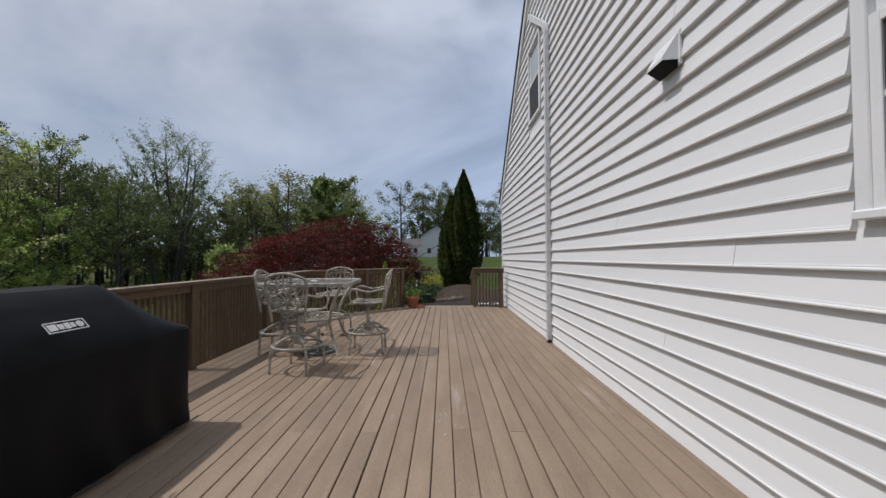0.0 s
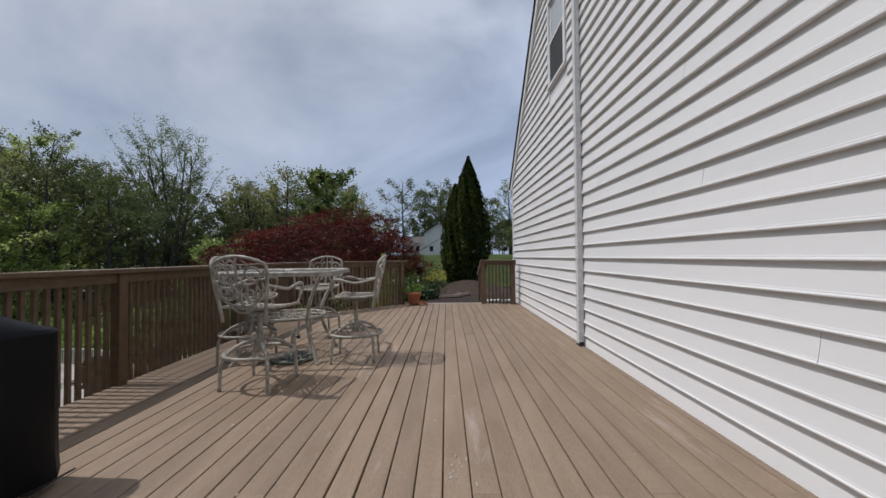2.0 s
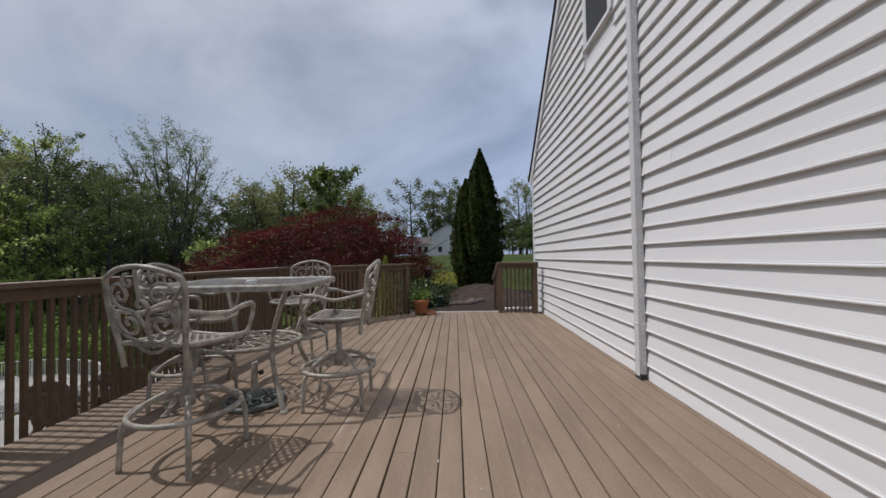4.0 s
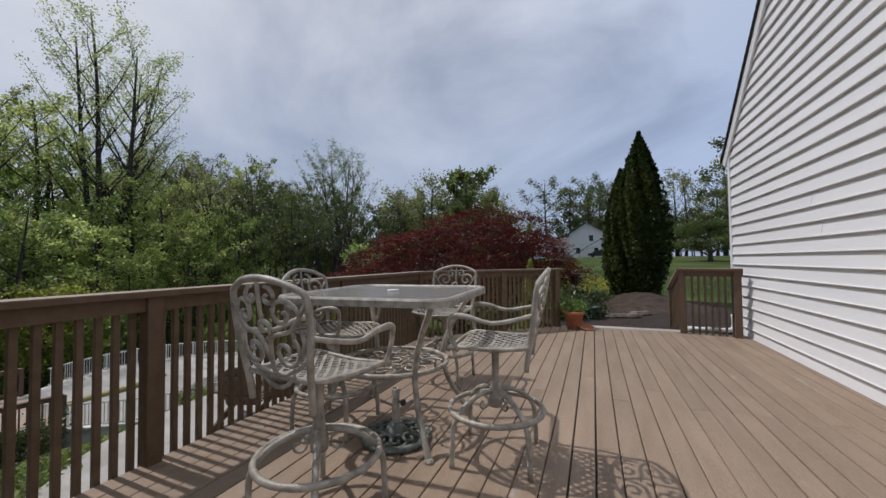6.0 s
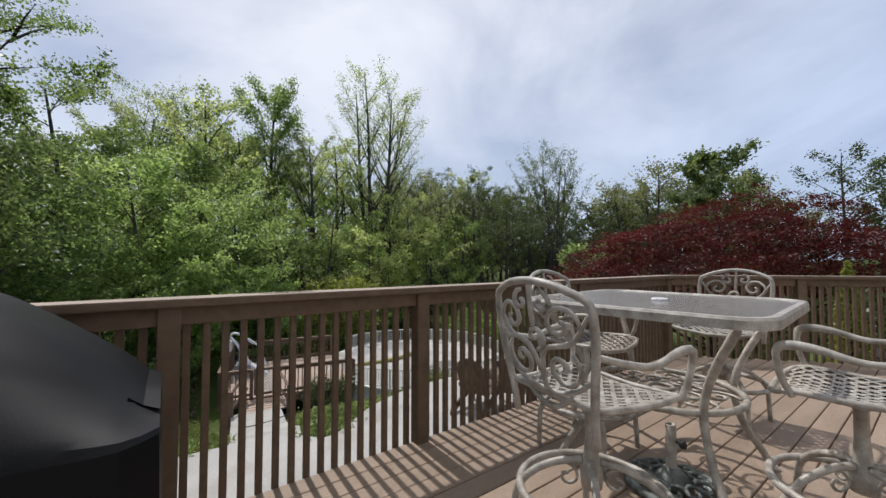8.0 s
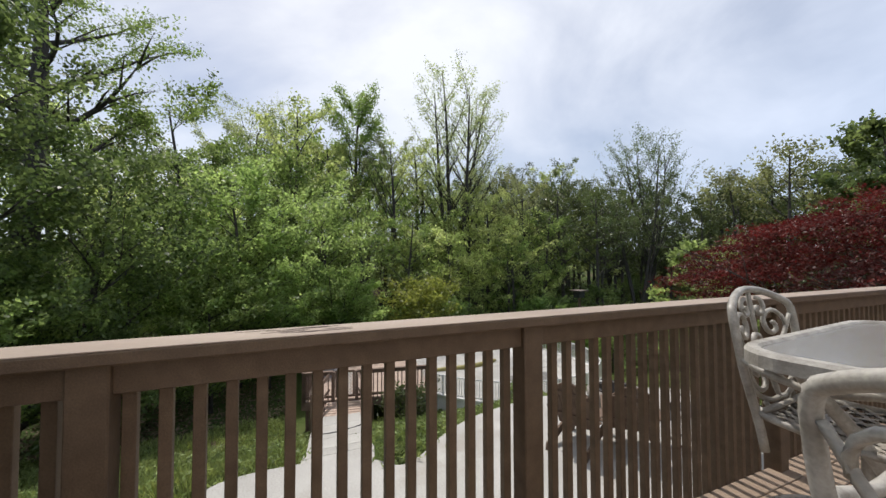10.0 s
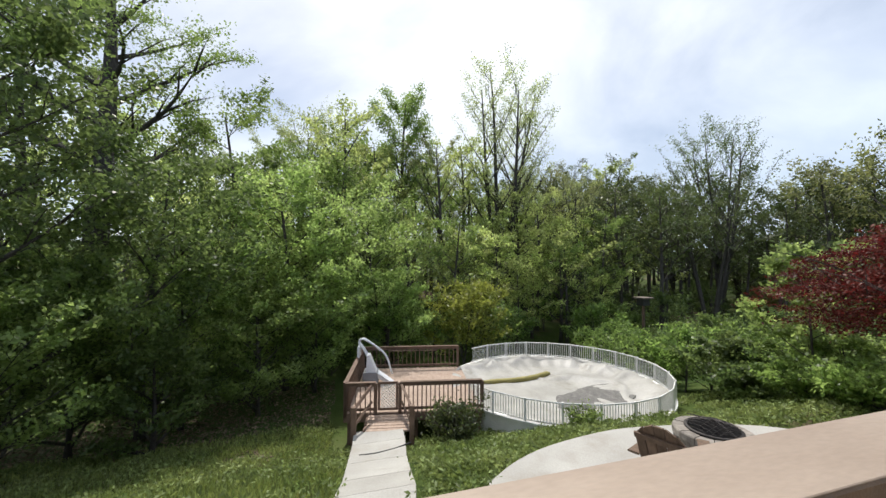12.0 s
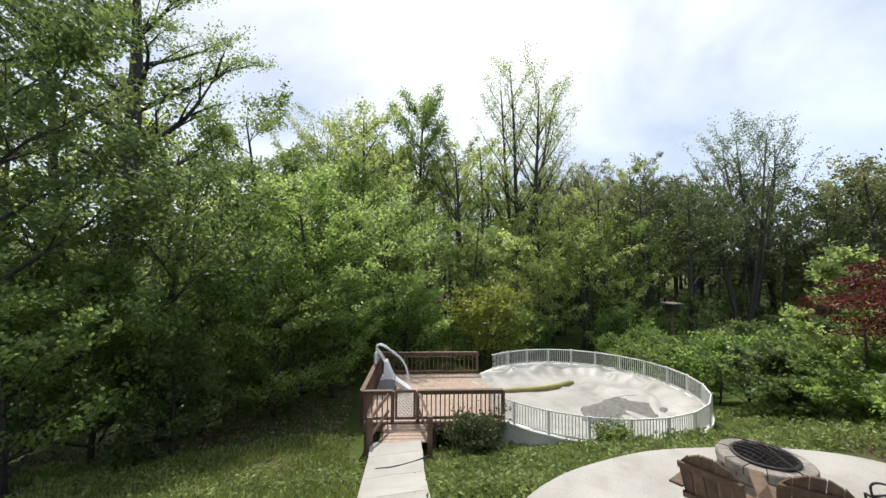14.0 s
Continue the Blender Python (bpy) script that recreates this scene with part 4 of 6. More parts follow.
# ---------------------------------------------------------------- patio, walk and fire pit
PATIO_Z = -1.5
edge = [(-3.1, 2.2), (-6.6, 2.5), (-7.15, 3.0), (-7.2, 3.9), (-6.95, 4.8), (-6.62, 5.15), (-6.72, 5.5), (-7.12, 6.0), (-7.45, 6.55), (-7.7, 7.3), (-7.85, 8.5), (-7.72, 9.6), (-7.4, 10.8), (-6.8, 11.7), (-5.6, 12.1), (-4.3, 11.9), (-3.1, 11.2)]
edge_s = [(v.x, v.y) for v in bend([Vector((x, y, 0)) for x, y in edge[1:-1]], 5)]
tagged(part("patio", Shape().prism([edge[0]] + edge_s + [edge[-1]], PATIO_Z - 0.2, PATIO_Z), M_CONC), "pale concrete patio with a curved edge", "patio", kind="structure")

walkway = thing("walkway", "pale concrete garden walk sloping down to the pool deck", "walkway", kind="structure")
wpts = [(-6.9, 3.9, 4.9, -1.506), (-7.45, 3.97, 5.02, -1.58), (-8.5, 4.12, 5.18, -1.98), (-9.7, 4.25, 5.36, -2.36), (-10.95, 4.42, 5.58, -2.62), (-11.66, 4.5, 5.66, -2.665)]
for (xa, a0, a1, za), (xb, b0, b1, zb) in zip(wpts, wpts[1:]):
    xb += 0.006
    part("slab", Shape().add([(xa, a0, za), (xa, a1, za), (xb, b1, zb), (xb, b0, zb), (xa, a0, za - 0.15), (xa, a1, za - 0.15), (xb, b1, zb - 0.15), (xb, b0, zb - 0.15)],
                             [(0, 3, 2, 1), (4, 5, 6, 7), (0, 1, 5, 4), (1, 2, 6, 5), (2, 3, 7, 6), (3, 0, 4, 7)]), M_CONC, walkway)
tagged(part("drain_hose", Shape().tube(bend([(-10.15, 4.5, -2.46), (-10.1, 4.8, -2.44), (-10.25, 5.2, -2.48), (-10.45, 5.6, -2.5)], 5), 0.018, 6), M_BLACKIRON, smooth=True), "thin black hose lying across the concrete walk", "hose")

FIRE = (-6.74, 9.42)


def fire_pit(x, y, z):
    f = thing("fire_pit", "round stacked stone fire pit with a steel ring and mesh lid", "fire pit", at=pose(x, y, z) @ Matrix.Diagonal((0.92, 0.92, 1.2, 1)))
    r_out, r_in, rr = 0.55, 0.40, random.Random(12)
    for row in range(3):
        n = 14
        for k in range(n):
            a0, a1 = 2 * math.pi * (k + 0.5 * (row % 2)) / n + 0.012, 2 * math.pi * (k + 1 + 0.5 * (row % 2)) / n - 0.012
            ro, z0, z1 = r_out + rr.uniform(-0.025, 0.02), row * 0.105, row * 0.105 + 0.098
            if row == 2:
                ro, z0, z1 = r_out + 0.03, 0.21, 0.30 + rr.uniform(-0.006, 0.006)
            am, vs = (a0 + a1) / 2, []
            for zz, k_ in ((z0, 0.99), (z0 + 0.015, 1.0), (z1 - 0.015, 1.0), (z1, 0.975)):
                vs += [(ro * k_ * math.cos(a), ro * k_ * math.sin(a), zz) for a in (a0, am, a1)] + [(r_in * math.cos(a), r_in * math.sin(a), zz) for a in (a1, am, a0)]
            fs = [(5, 4, 3, 2, 1, 0), tuple(range(18, 24))]
            for lv in range(3):
                fs += [(lv * 6 + i, lv * 6 + (i + 1) % 6, lv * 6 + 6 + (i + 1) % 6, lv * 6 + 6 + i) for i in range(6)]
            part("stone", Shape().add(vs, fs), M_STONE, f)
    ring = part("steel_ring", Shape().lathe([(0.36, 0.05), (0.395, 0.05), (0.395, 0.30), (0.41, 0.315), (0.41, 0.325), (0.36, 0.325)], 36, cap=False), M_SOOT, f, "dark steel ring", smooth=True)
    part("ash_bed", Shape().lathe([(0.0, 0.12), (0.2, 0.15), (0.37, 0.1), (0.37, 0.08), (0, 0.08)], 24), M_SOOT, f)
    s = Shape()
    for k in range(-5, 6):
        q = k * 0.07
        h = math.sqrt(max(0, 0.375 ** 2 - q * q))
        for flip in (0, 1):
            pts = [((t, q) if flip else (q, t)) for t in np.linspace(-h, h, 9)]
            s.tube([(a, b, 0.33 + 0.09 * (1 - (a * a + b * b) / 0.16)) for a, b in pts], 0.004, 4)
    part("mesh_lid", s, M_SOOT, f, "domed wire spark screen")
    part("lid_rod", Shape().tube([(-0.54, 0.1, 0.335), (0, 0, 0.43), (0.54, -0.1, 0.335)], 0.008, 6), M_SOOT, f)


fire_pit(*FIRE, PATIO_Z)


def adirondack(at):
    c = thing("adirondack_chair", "dark weathered wooden adirondack chair with a slatted fan back", "chair", at=at, group="chairs by the fire pit")
    # faces local +y
    for k in range(5):
        u = (k - 2) * 0.107
        h0, h1 = 0.72 - 0.03 * (k - 2.5) ** 2, 0.72 - 0.03 * (k - 1.5) ** 2
        lean = Matrix.Translation((u, -0.20, 0.33)) @ Matrix.Rotation(radians(20), 4, "X") @ Matrix.Rotation(radians(0.9 * (k - 2)), 4, "Y")
        slat = [(-0.046, 0), (0.046, 0), (0.0545, h1 - 0.012), (0.05, h1), (-0.05, h0), (-0.0545, h0 - 0.012)]
        vs = [tuple(lean @ Vector((a, d, b))) for d in (-0.011, 0.011) for a, b in slat]
        part("back_slat", Shape().add(vs, [(0, 1, 2, 3, 4, 5), (11, 10, 9, 8, 7, 6)] + [(i, i + 6, (i + 1) % 6 + 6, (i + 1) % 6) for i in range(6)]), M_OLDWOOD, c)
    for zz in (0.12, 0.50):
        part("back_rail", Shape().cbox(-0.28, -0.045, zz, 0.28, -0.013, zz + 0.07, 0.004, Matrix.Translation((0, -0.20, 0.33)) @ Matrix.Rotation(radians(20), 4, "X")), M_OLDWOOD, c)
    for k in range(6):
        y = -0.18 + k * 0.095
        part("seat_slat", Shape().cbox(-0.27, y, 0.30 + 0.017 * k, 0.27, y + 0.085, 0.32 + 0.017 * k, 0.003), M_OLDWOOD, c)
    for s_ in (-1, 1):
        part("arm", Shape().cbox(s_ * 0.33 - 0.07, -0.34, 0.55, s_ * 0.33 + 0.07, 0.42, 0.575, 0.008), M_OLDWOOD, c)
        part("front_leg", Shape().cbox(s_ * 0.30 - 0.02, 0.28, 0, s_ * 0.30 + 0.02, 0.38, 0.55, 0.004), M_OLDWOOD, c)
        part("rear_leg", Shape().add([(s_ * 0.28 + o, y, zz) for o in (-0.015, 0.015) for y, zz in ((0.36, 0.40), (0.36, 0.28), (-0.5, 0.0), (-0.58, 0.0), (-0.56, 0.10))],
                                     [(0, 1, 2, 3, 4), (9, 8, 7, 6, 5), (0, 5, 6, 1), (1, 6, 7, 2), (2, 7, 8, 3), (3, 8, 9, 4), (4, 9, 5, 0)]), M_OLDWOOD, c)
    return c


ad = adirondack(pose(-6.06, 7.88, PATIO_Z, 0, 0, 22))
copy_thing(ad, pose(-5.68, 8.46, PATIO_Z, 0, 0, 44))


def lounge(at):
    """A black iron spring chair with a grey sling."""
    c = thing("sling_lounge_chair", "black iron patio lounge chair with a sagging grey mesh sling", "chair", at=at)
    for s_ in (-1, 1):
        x = 0.30 * s_
        part("side_frame", Shape().tube(bend([(x, -0.55, 0.98), (x, -0.36, 0.55), (x, -0.22, 0.36), (x, 0.30, 0.44), (x, 0.36, 0.40), (x, 0.30, 0.10), (x, 0.2, 0.02), (x, -0.35, 0.02)], 5), 0.013, 6), M_BLACKIRON, c, smooth=True)
        part("arm", Shape().tube(bend([(x, -0.40, 0.66), (x * 1.12, -0.15, 0.68), (x * 1.15, 0.15, 0.66), (x * 1.12, 0.28, 0.58), (x, 0.30, 0.44)], 5), 0.012, 6), M_BLACKIRON, c, smooth=True)
    s, n = Shape(), 16
    line = bend([(0, -0.55, 0.98), (0, -0.38, 0.56), (0, -0.22, 0.34), (0, 0.1, 0.36), (0, 0.32, 0.43)], 4)
    vs, fs, w = [], [], 9
    for p in line:
        for k in range(w):
            u = k / (w - 1) * 2 - 1
            vs.append((0.29 * u, p.y + 0.02 * (1 - u * u), p.z - 0.03 * (1 - u * u)))
    for j in range(len(line) - 1):
        fs += [(j * w + k, j * w + k + 1, (j + 1) * w + k + 1, (j + 1) * w + k) for k in range(w - 1)]
    sl = part("sling", s.add(vs, fs), M_SLING, c, "sagging grey mesh sling", smooth=True)
    sl.modifiers.new("thickness", "SOLIDIFY").thickness = 0.004
    for y, zz in ((-0.55, 0.98), (0.33, 0.43), (-0.35, 0.02)):
        part("cross_bar", Shape().tube([(-0.3, y, zz), (0.3, y, zz)], 0.012, 6), M_BLACKIRON, c, smooth=True)
    return c


lounge(pose(-5.35, 9.72, PATIO_Z, 0, 0, 80))
lounge(pose(-5.1, 10.6, PATIO_Z, 0, 0, 110))
stool = thing("iron_side_table", "small black iron side table with an oval top", "side table", at=pose(-5.5, 9.02, PATIO_Z))
part("top", Shape().lathe([(0.0, 0.42), (0.19, 0.42), (0.2, 0.43), (0.19, 0.44), (0.0, 0.44)], 24), M_BLACKIRON, stool)
for k in range(4):
    a = radians(90 * k + 20)
    part("leg", Shape().tube(bend([(0.17 * math.cos(a), 0.17 * math.sin(a), 0.42), (0.12 * math.cos(a), 0.12 * math.sin(a), 0.2), (0.2 * math.cos(a), 0.2 * math.sin(a), 0.0)], 5), 0.008, 5), M_BLACKIRON, stool, smooth=True)

# ---------------------------------------------------------------- pool and its deck
POOL, POOL_R, RIM_Z = (-13.45, 11.12), 3.48, -2.64


def pool():
    p = thing("swimming_pool", "round above-ground pool under a stained sagging winter cover", "pool", at=pose(*POOL, 0))
    base = float(ground_z(*POOL)) - 0.4
    part("wall", Shape().lathe([(POOL_R, base), (POOL_R, RIM_Z - 0.05), (POOL_R + 0.05, RIM_Z - 0.04), (POOL_R + 0.05, RIM_Z + 0.01), (POOL_R - 0.12, RIM_Z + 0.01), (POOL_R - 0.12, RIM_Z - 0.1)], 64, cap=False), M_POOLMETAL, p, "pale resin pool wall")
    n, m, vs, fs = 180, 44, [], []
    for j in range(m + 1):
        r = (POOL_R - 0.06) * (j / m)
        for i in range(n):
            a = 2 * math.pi * i / n
            x, y = r * math.cos(a), r * math.sin(a)
            edge_ = smoothstep(0.72, 1.0, j / m)
            zz = RIM_Z - 0.22 * (1 - edge_) + 0.05 * noise.noise((x * 1.1, y * 1.1, 3)) * (1 - 0.4 * edge_) + 0.05 * edge_ * math.sin(a * 23 + 3 * math.sin(a * 5)) * (1 - edge_ * 0.7)
            zz += 0.06 * abs(noise.noise((math.cos(a) * 5.0, math.sin(a) * 5.0, r * 0.5))) * smoothstep(0.15, 0.85, j / m)
            # long creases pulled in from the rim and across the sag
            zz += 0.085 * max(0.0, 1 - abs(noise.noise((x * 0.55 + 4, y * 0.55, 7.7))) * 11) * smoothstep(0.1, 0.4, j / m)
            zz += 0.14 * edge_ * (1 - edge_) * 4 * noise.noise((math.cos(a) * 9.0, math.sin(a) * 9.0, 2.2))
            vs.append((x, y, zz))
    for j in range(m):
        fs += [(j * n + i, j * n + (i + 1) % n, (j + 1) * n + (i + 1) % n, (j + 1) * n + i) for i in range(n)]
    part("cover", Shape().add(vs, fs), M_TARP, p, "dirty white pool cover with folds", smooth=True)
    s, vs = Shape(), []
    for i in range(40):
        a = 2 * math.pi * i / 40
        k = 1 + 0.28 * noise.noise((math.cos(a) * 1.7, math.sin(a) * 1.7, 5))
        vs.append((1.0 + 0.8 * k * math.cos(a) - 0.45 * math.sin(a), 0.9 + 1.6 * k * math.sin(a) + 0.2 * math.cos(a), RIM_Z - 0.205))
    s.add(vs + [(x, y, zz - 0.12) for x, y, zz in vs], [tuple(range(40))] + [(i, 40 + i, 40 + (i + 1) % 40, (i + 1) % 40) for i in range(40)])
    part("puddle", s, M_PUDDLE, p, "dark puddle of rainwater and leaf debris")
    hose = bend([(-1.15, -2.45, RIM_Z - 0.14), (-1.05, -1.7, RIM_Z - 0.16), (-1.0, -0.9, RIM_Z - 0.17), (-1.1, -0.1, RIM_Z - 0.17), (-1.3, 0.45, RIM_Z - 0.17), (-1.4, 0.75, RIM_Z - 0.17)], 5)
    part("water_bag", Shape().tube(hose, [0.03 + 0.07 * smoothstep(0, 6, i) * (1 - smoothstep(len(hose) - 4, len(hose) + 1, i)) for i in range(len(hose))], 8), M_YELLOW, p, "long mustard-yellow bag lying on the cover", smooth=True)
    # fence on the rim
    N, per = 24, 12
    up = 0.56
    for k in range(N):
        a0, a1 = 2 * math.pi * k / N, 2 * math.pi * (k + 1) / N
        am = math.degrees(math.atan2(math.sin((a0 + a1) / 2), math.cos((a0 + a1) / 2)))
        if -152 < am < -70:
            continue
        A, B = Vector((POOL_R * math.cos(a0), POOL_R * math.sin(a0), RIM_Z)), Vector((POOL_R * math.cos(a1), POOL_R * math.sin(a1), RIM_Z))
        panel = part("fence_rail", Shape().tube([A + Vector((0, 0, up)), B + Vector((0, 0, up))], 0.02, 5), M_POOLMETAL, p)
        part("lower_rail", Shape().tube([A + Vector((0, 0, 0.06)), B + Vector((0, 0, 0.06))], 0.014, 5), M_POOLMETAL, panel)
        part("fence_post", Shape().cbox(A.x - 0.025, A.y - 0.025, RIM_Z - 0.05, A.x + 0.025, A.y + 0.025, RIM_Z + up + 0.03, 0.003), M_POOLMETAL, p)
        for q in range(1, per):
            C = A.lerp(B, q / per)
            part("picket", Shape().box(C.x - 0.008, C.y - 0.008, RIM_Z + 0.05, C.x + 0.008, C.y + 0.008, RIM_Z + up), M_POOLMETAL, panel)


pool()

PD = pose(-12.66, 4.34, -2.6, 0, 0, math.degrees(math.atan2(3.72, 0.76)))    # local +x along the front, local +y away from the house


def pool_deck():
    d = thing("pool_deck", "brown wooden pool deck with slatted railings and a lattice gate", "deck", at=PD)
    W, D, H = 3.62, 4.1, 0.80
    rr = random.Random(2)
    for k in range(29):
        y = 0.03 + k * 0.141
        part("plank", Shape().cbox(0, y, -0.03, W, y + 0.135, 0, 0.004), M_POOLDECK, d)
    part("rim_board", Shape().cbox(-0.01, -0.04, -0.22, W, 0.0, -0.005, 0.004), M_POOLRAIL, d)
    part("rim_board", Shape().cbox(-0.045, -0.04, -0.22, -0.012, D, -0.005, 0.004), M_POOLRAIL, d)
    for x in (0.05, W / 2, W - 0.1):
        for y in (0.05, D - 0.1):
            part("support_post", Shape().cbox(x, y, -1.5, x + 0.09, y + 0.09, -0.032, 0.004), M_POOLRAIL, d)

    def run(ax, ay, bx, by, name, spacing=0.115):
        L = math.hypot(bx - ax, by - ay)
        m = Matrix.Translation((ax, ay, 0)) @ Matrix.Rotation(math.atan2(by - ay, bx - ax), 4, "Z")
        r = part(name, Shape().cbox(0, -0.06, H - 0.03, L, 0.06, H, 0.004, m), M_POOLRAIL, d)
        part("lower_rail", Shape().cbox(0, -0.018, 0.06, L, 0.018, 0.13, 0.003, m), M_POOLRAIL, r)
        part("upper_rail", Shape().cbox(0, -0.018, H - 0.12, L, 0.018, H - 0.032, 0.003, m), M_POOLRAIL, r)
        n = int(L / spacing)
        for i in range(n + 1):
            x = i * L / n
            wide = i in (0, n)
            part("post" if wide else "baluster", Shape().cbox(x - (0.045 if wide else 0.014), -0.045 if wide else -0.055, -0.1, x + (0.045 if wide else 0.014), 0.045 if wide else -0.019, H - 0.032, 0.003, m), M_POOLRAIL, r)

    run(0, 0, 0.78, 0, "front_railing")
    run(1.42, 0, W, 0, "front_railing")
    run(0, 0, 0, D, "side_railing")
    run(0, D, W - 0.1, D, "back_railing", 0.16)
    part("handrail_bar", Shape().tube([(0.9, D - 0.12, 0.66), (2.7, D - 0.12, 0.66)], 0.02, 6), M_POOLRAIL, d)
    gate = part("gate", Shape().cbox(0.84, -0.02, 0.06, 0.90, 0.02, 0.8, 0.003).cbox(1.31, -0.02, 0.06, 1.37, 0.02, 0.8, 0.003).cbox(0.9, -0.02, 0.06, 1.31, 0.02, 0.12, 0.003).cbox(0.9, -0.02, 0.74, 1.31, 0.02, 0.8, 0.003), M_POOLRAIL, d, "wooden gate frame")
    s = Shape()
    for k in range(-7, 8):
        for flip in (1, -1):
            pts = []
            for i in range(25):
                z_ = 0.12 + 0.62 * i / 24
                x = 1.105 + k * 0.09 + flip * (z_ - 0.43)
                if 0.9 < x < 1.31:
                    pts.append((x, 0.004 * flip, z_))
            if len(pts) > 1:
                s.tube([pts[0], pts[-1]], 0.011, 4)
    part("lattice", s, M_POOLMETAL, gate, "pale diagonal lattice panel")
    # ramp down to the walk with two newel posts and sloping hand rails
    for k in range(6):
        y = -0.10 - k * 0.145
        part("ramp_plank", Shape().cbox(0.62, y - 0.135, -0.06 - 0.007 * k, 1.66, y, -0.02 - 0.007 * k, 0.004), M_POOLDECK, d)
    for x in (0.36, 1.72):
        part("newel_post", Shape().cbox(x - 0.06, -1.11, -0.95, x + 0.06, -0.99, 0.56, 0.005), M_POOLRAIL, d)
        part("hand_rail", Shape().tube([(x, -1.05, 0.5), (x + (0.32 if x < 1 else -0.26), -0.06, 0.72)], 0.045, 4), M_POOLRAIL, d)
        part("mid_rail", Shape().tube([(x, -1.05, 0.1), (x + (0.32 if x < 1 else -0.26), -0.06, 0.3)], 0.035, 4), M_POOLRAIL, d)
    for x in (0.55, 1.67):
        part("stringer", Shape().cbox(x, -0.98, -0.32, x + 0.06, -0.06, -0.06, 0.004), M_POOLRAIL, d)


pool_deck()

lift = thing("pool_lift", "white and grey plastic pool lift chair with a tubular arm", "pool lift", at=PD @ pose(0.42, 2.6, 0, 0, 0, 0))
part("base_box", Shape().cbox(-0.22, -0.5, 0.0, 0.25, 0.1, 0.42, 0.03), M_GREY, lift, "grey plastic base box")
part("housing", Shape().add([(-0.12, -0.45, 0.42), (0.2, -0.45, 0.42), (0.75, -0.35, 0.02), (0.62, -0.35, 0.0), (-0.12, 0.0, 0.42), (0.2, 0.0, 0.42), (0.75, 0.0, 0.02), (0.62, 0.0, 0.0), (-0.1, -0.4, 0.95), (-0.02, -0.4, 0.95), (-0.1, -0.05, 0.95), (-0.02, -0.05, 0.95)],
                            [(0, 3, 2, 1), (4, 5, 6, 7), (3, 7, 6, 2), (0, 4, 7, 3), (0, 1, 9, 8), (4, 10, 11, 5), (8, 9, 11, 10), (1, 5, 11, 9), (0, 8, 10, 4), (1, 2, 6, 5)]), M_LIFT, lift, "white sloping plastic housing")
part("arm_tube", Shape().tube(bend([(0.1, -0.2, 0.5), (-0.2, -0.2, 1.05), (-0.38, -0.2, 1.32), (-0.2, -0.2, 1.42), (0.45, -0.2, 0.95), (0.7, -0.2, 0.3)], 5), 0.032, 7), M_LIFT, lift, "white tubular arm", smooth=True)
part("arm_tube", Shape().tube(bend([(0.1, 0.02, 0.5), (-0.2, 0.02, 1.05), (-0.38, 0.02, 1.3), (-0.2, 0.02, 1.4), (0.3, 0.02, 1.0)], 5), 0.028, 7), M_LIFT, lift, smooth=True)
part("headrest", Shape().cbox(-0.42, -0.3, 0.85, -0.34, 0.1, 1.2, 0.02), M_LIFT, lift)

# ---------------------------------------------------------------- planting
grng = np.random.default_rng(5)


def leaf_mesh(name, centers, size, mat, rng, flat=0.0, aspect=0.62, bias=None):
    """Many small leaf blades: one kite of two triangles round each centre, turned at random (flat: how level they lie)."""
    n = len(centers)
    size = np.asarray(size) * rng.uniform(0.65, 1.3, n)
    nrm = rng.normal(size=(n, 3))
    nrm[:, 2] = nrm[:, 2] * (1 - flat) + flat * 2.2
    if bias is not None:
        nrm = nrm + bias
    nrm /= np.linalg.norm(nrm, axis=1, keepdims=True)
    ref = rng.normal(size=(n, 3))
    a = np.cross(nrm, ref)
    a /= np.linalg.norm(a, axis=1, keepdims=True) + 1e-9
    b = np.cross(nrm, a)
    L, W = size[:, None] * a * 0.5, size[:, None] * b * 0.5 * aspect
    droop = nrm * size[:, None] * 0.12
    v = np.stack([centers - L - droop, centers + W * 1.0, centers + L - droop, centers - W], 1).reshape(-1, 3)
    me = bpy.data.meshes.new(name)
    me.vertices.add(4 * n)
    me.vertices.foreach_set("co", v.astype(np.float32).ravel())
    me.loops.add(4 * n)
    me.loops.foreach_set("vertex_index", np.arange(4 * n, dtype=np.int32))
    me.polygons.add(n)
    me.polygons.foreach_set("loop_start", np.arange(0, 4 * n, 4, dtype=np.int32))
    me.polygons.foreach_set("loop_total", np.full(n, 4, dtype=np.int32))
    me.materials.append(mat)
    me.update(calc_edges=True)
    me.validate()
    return me


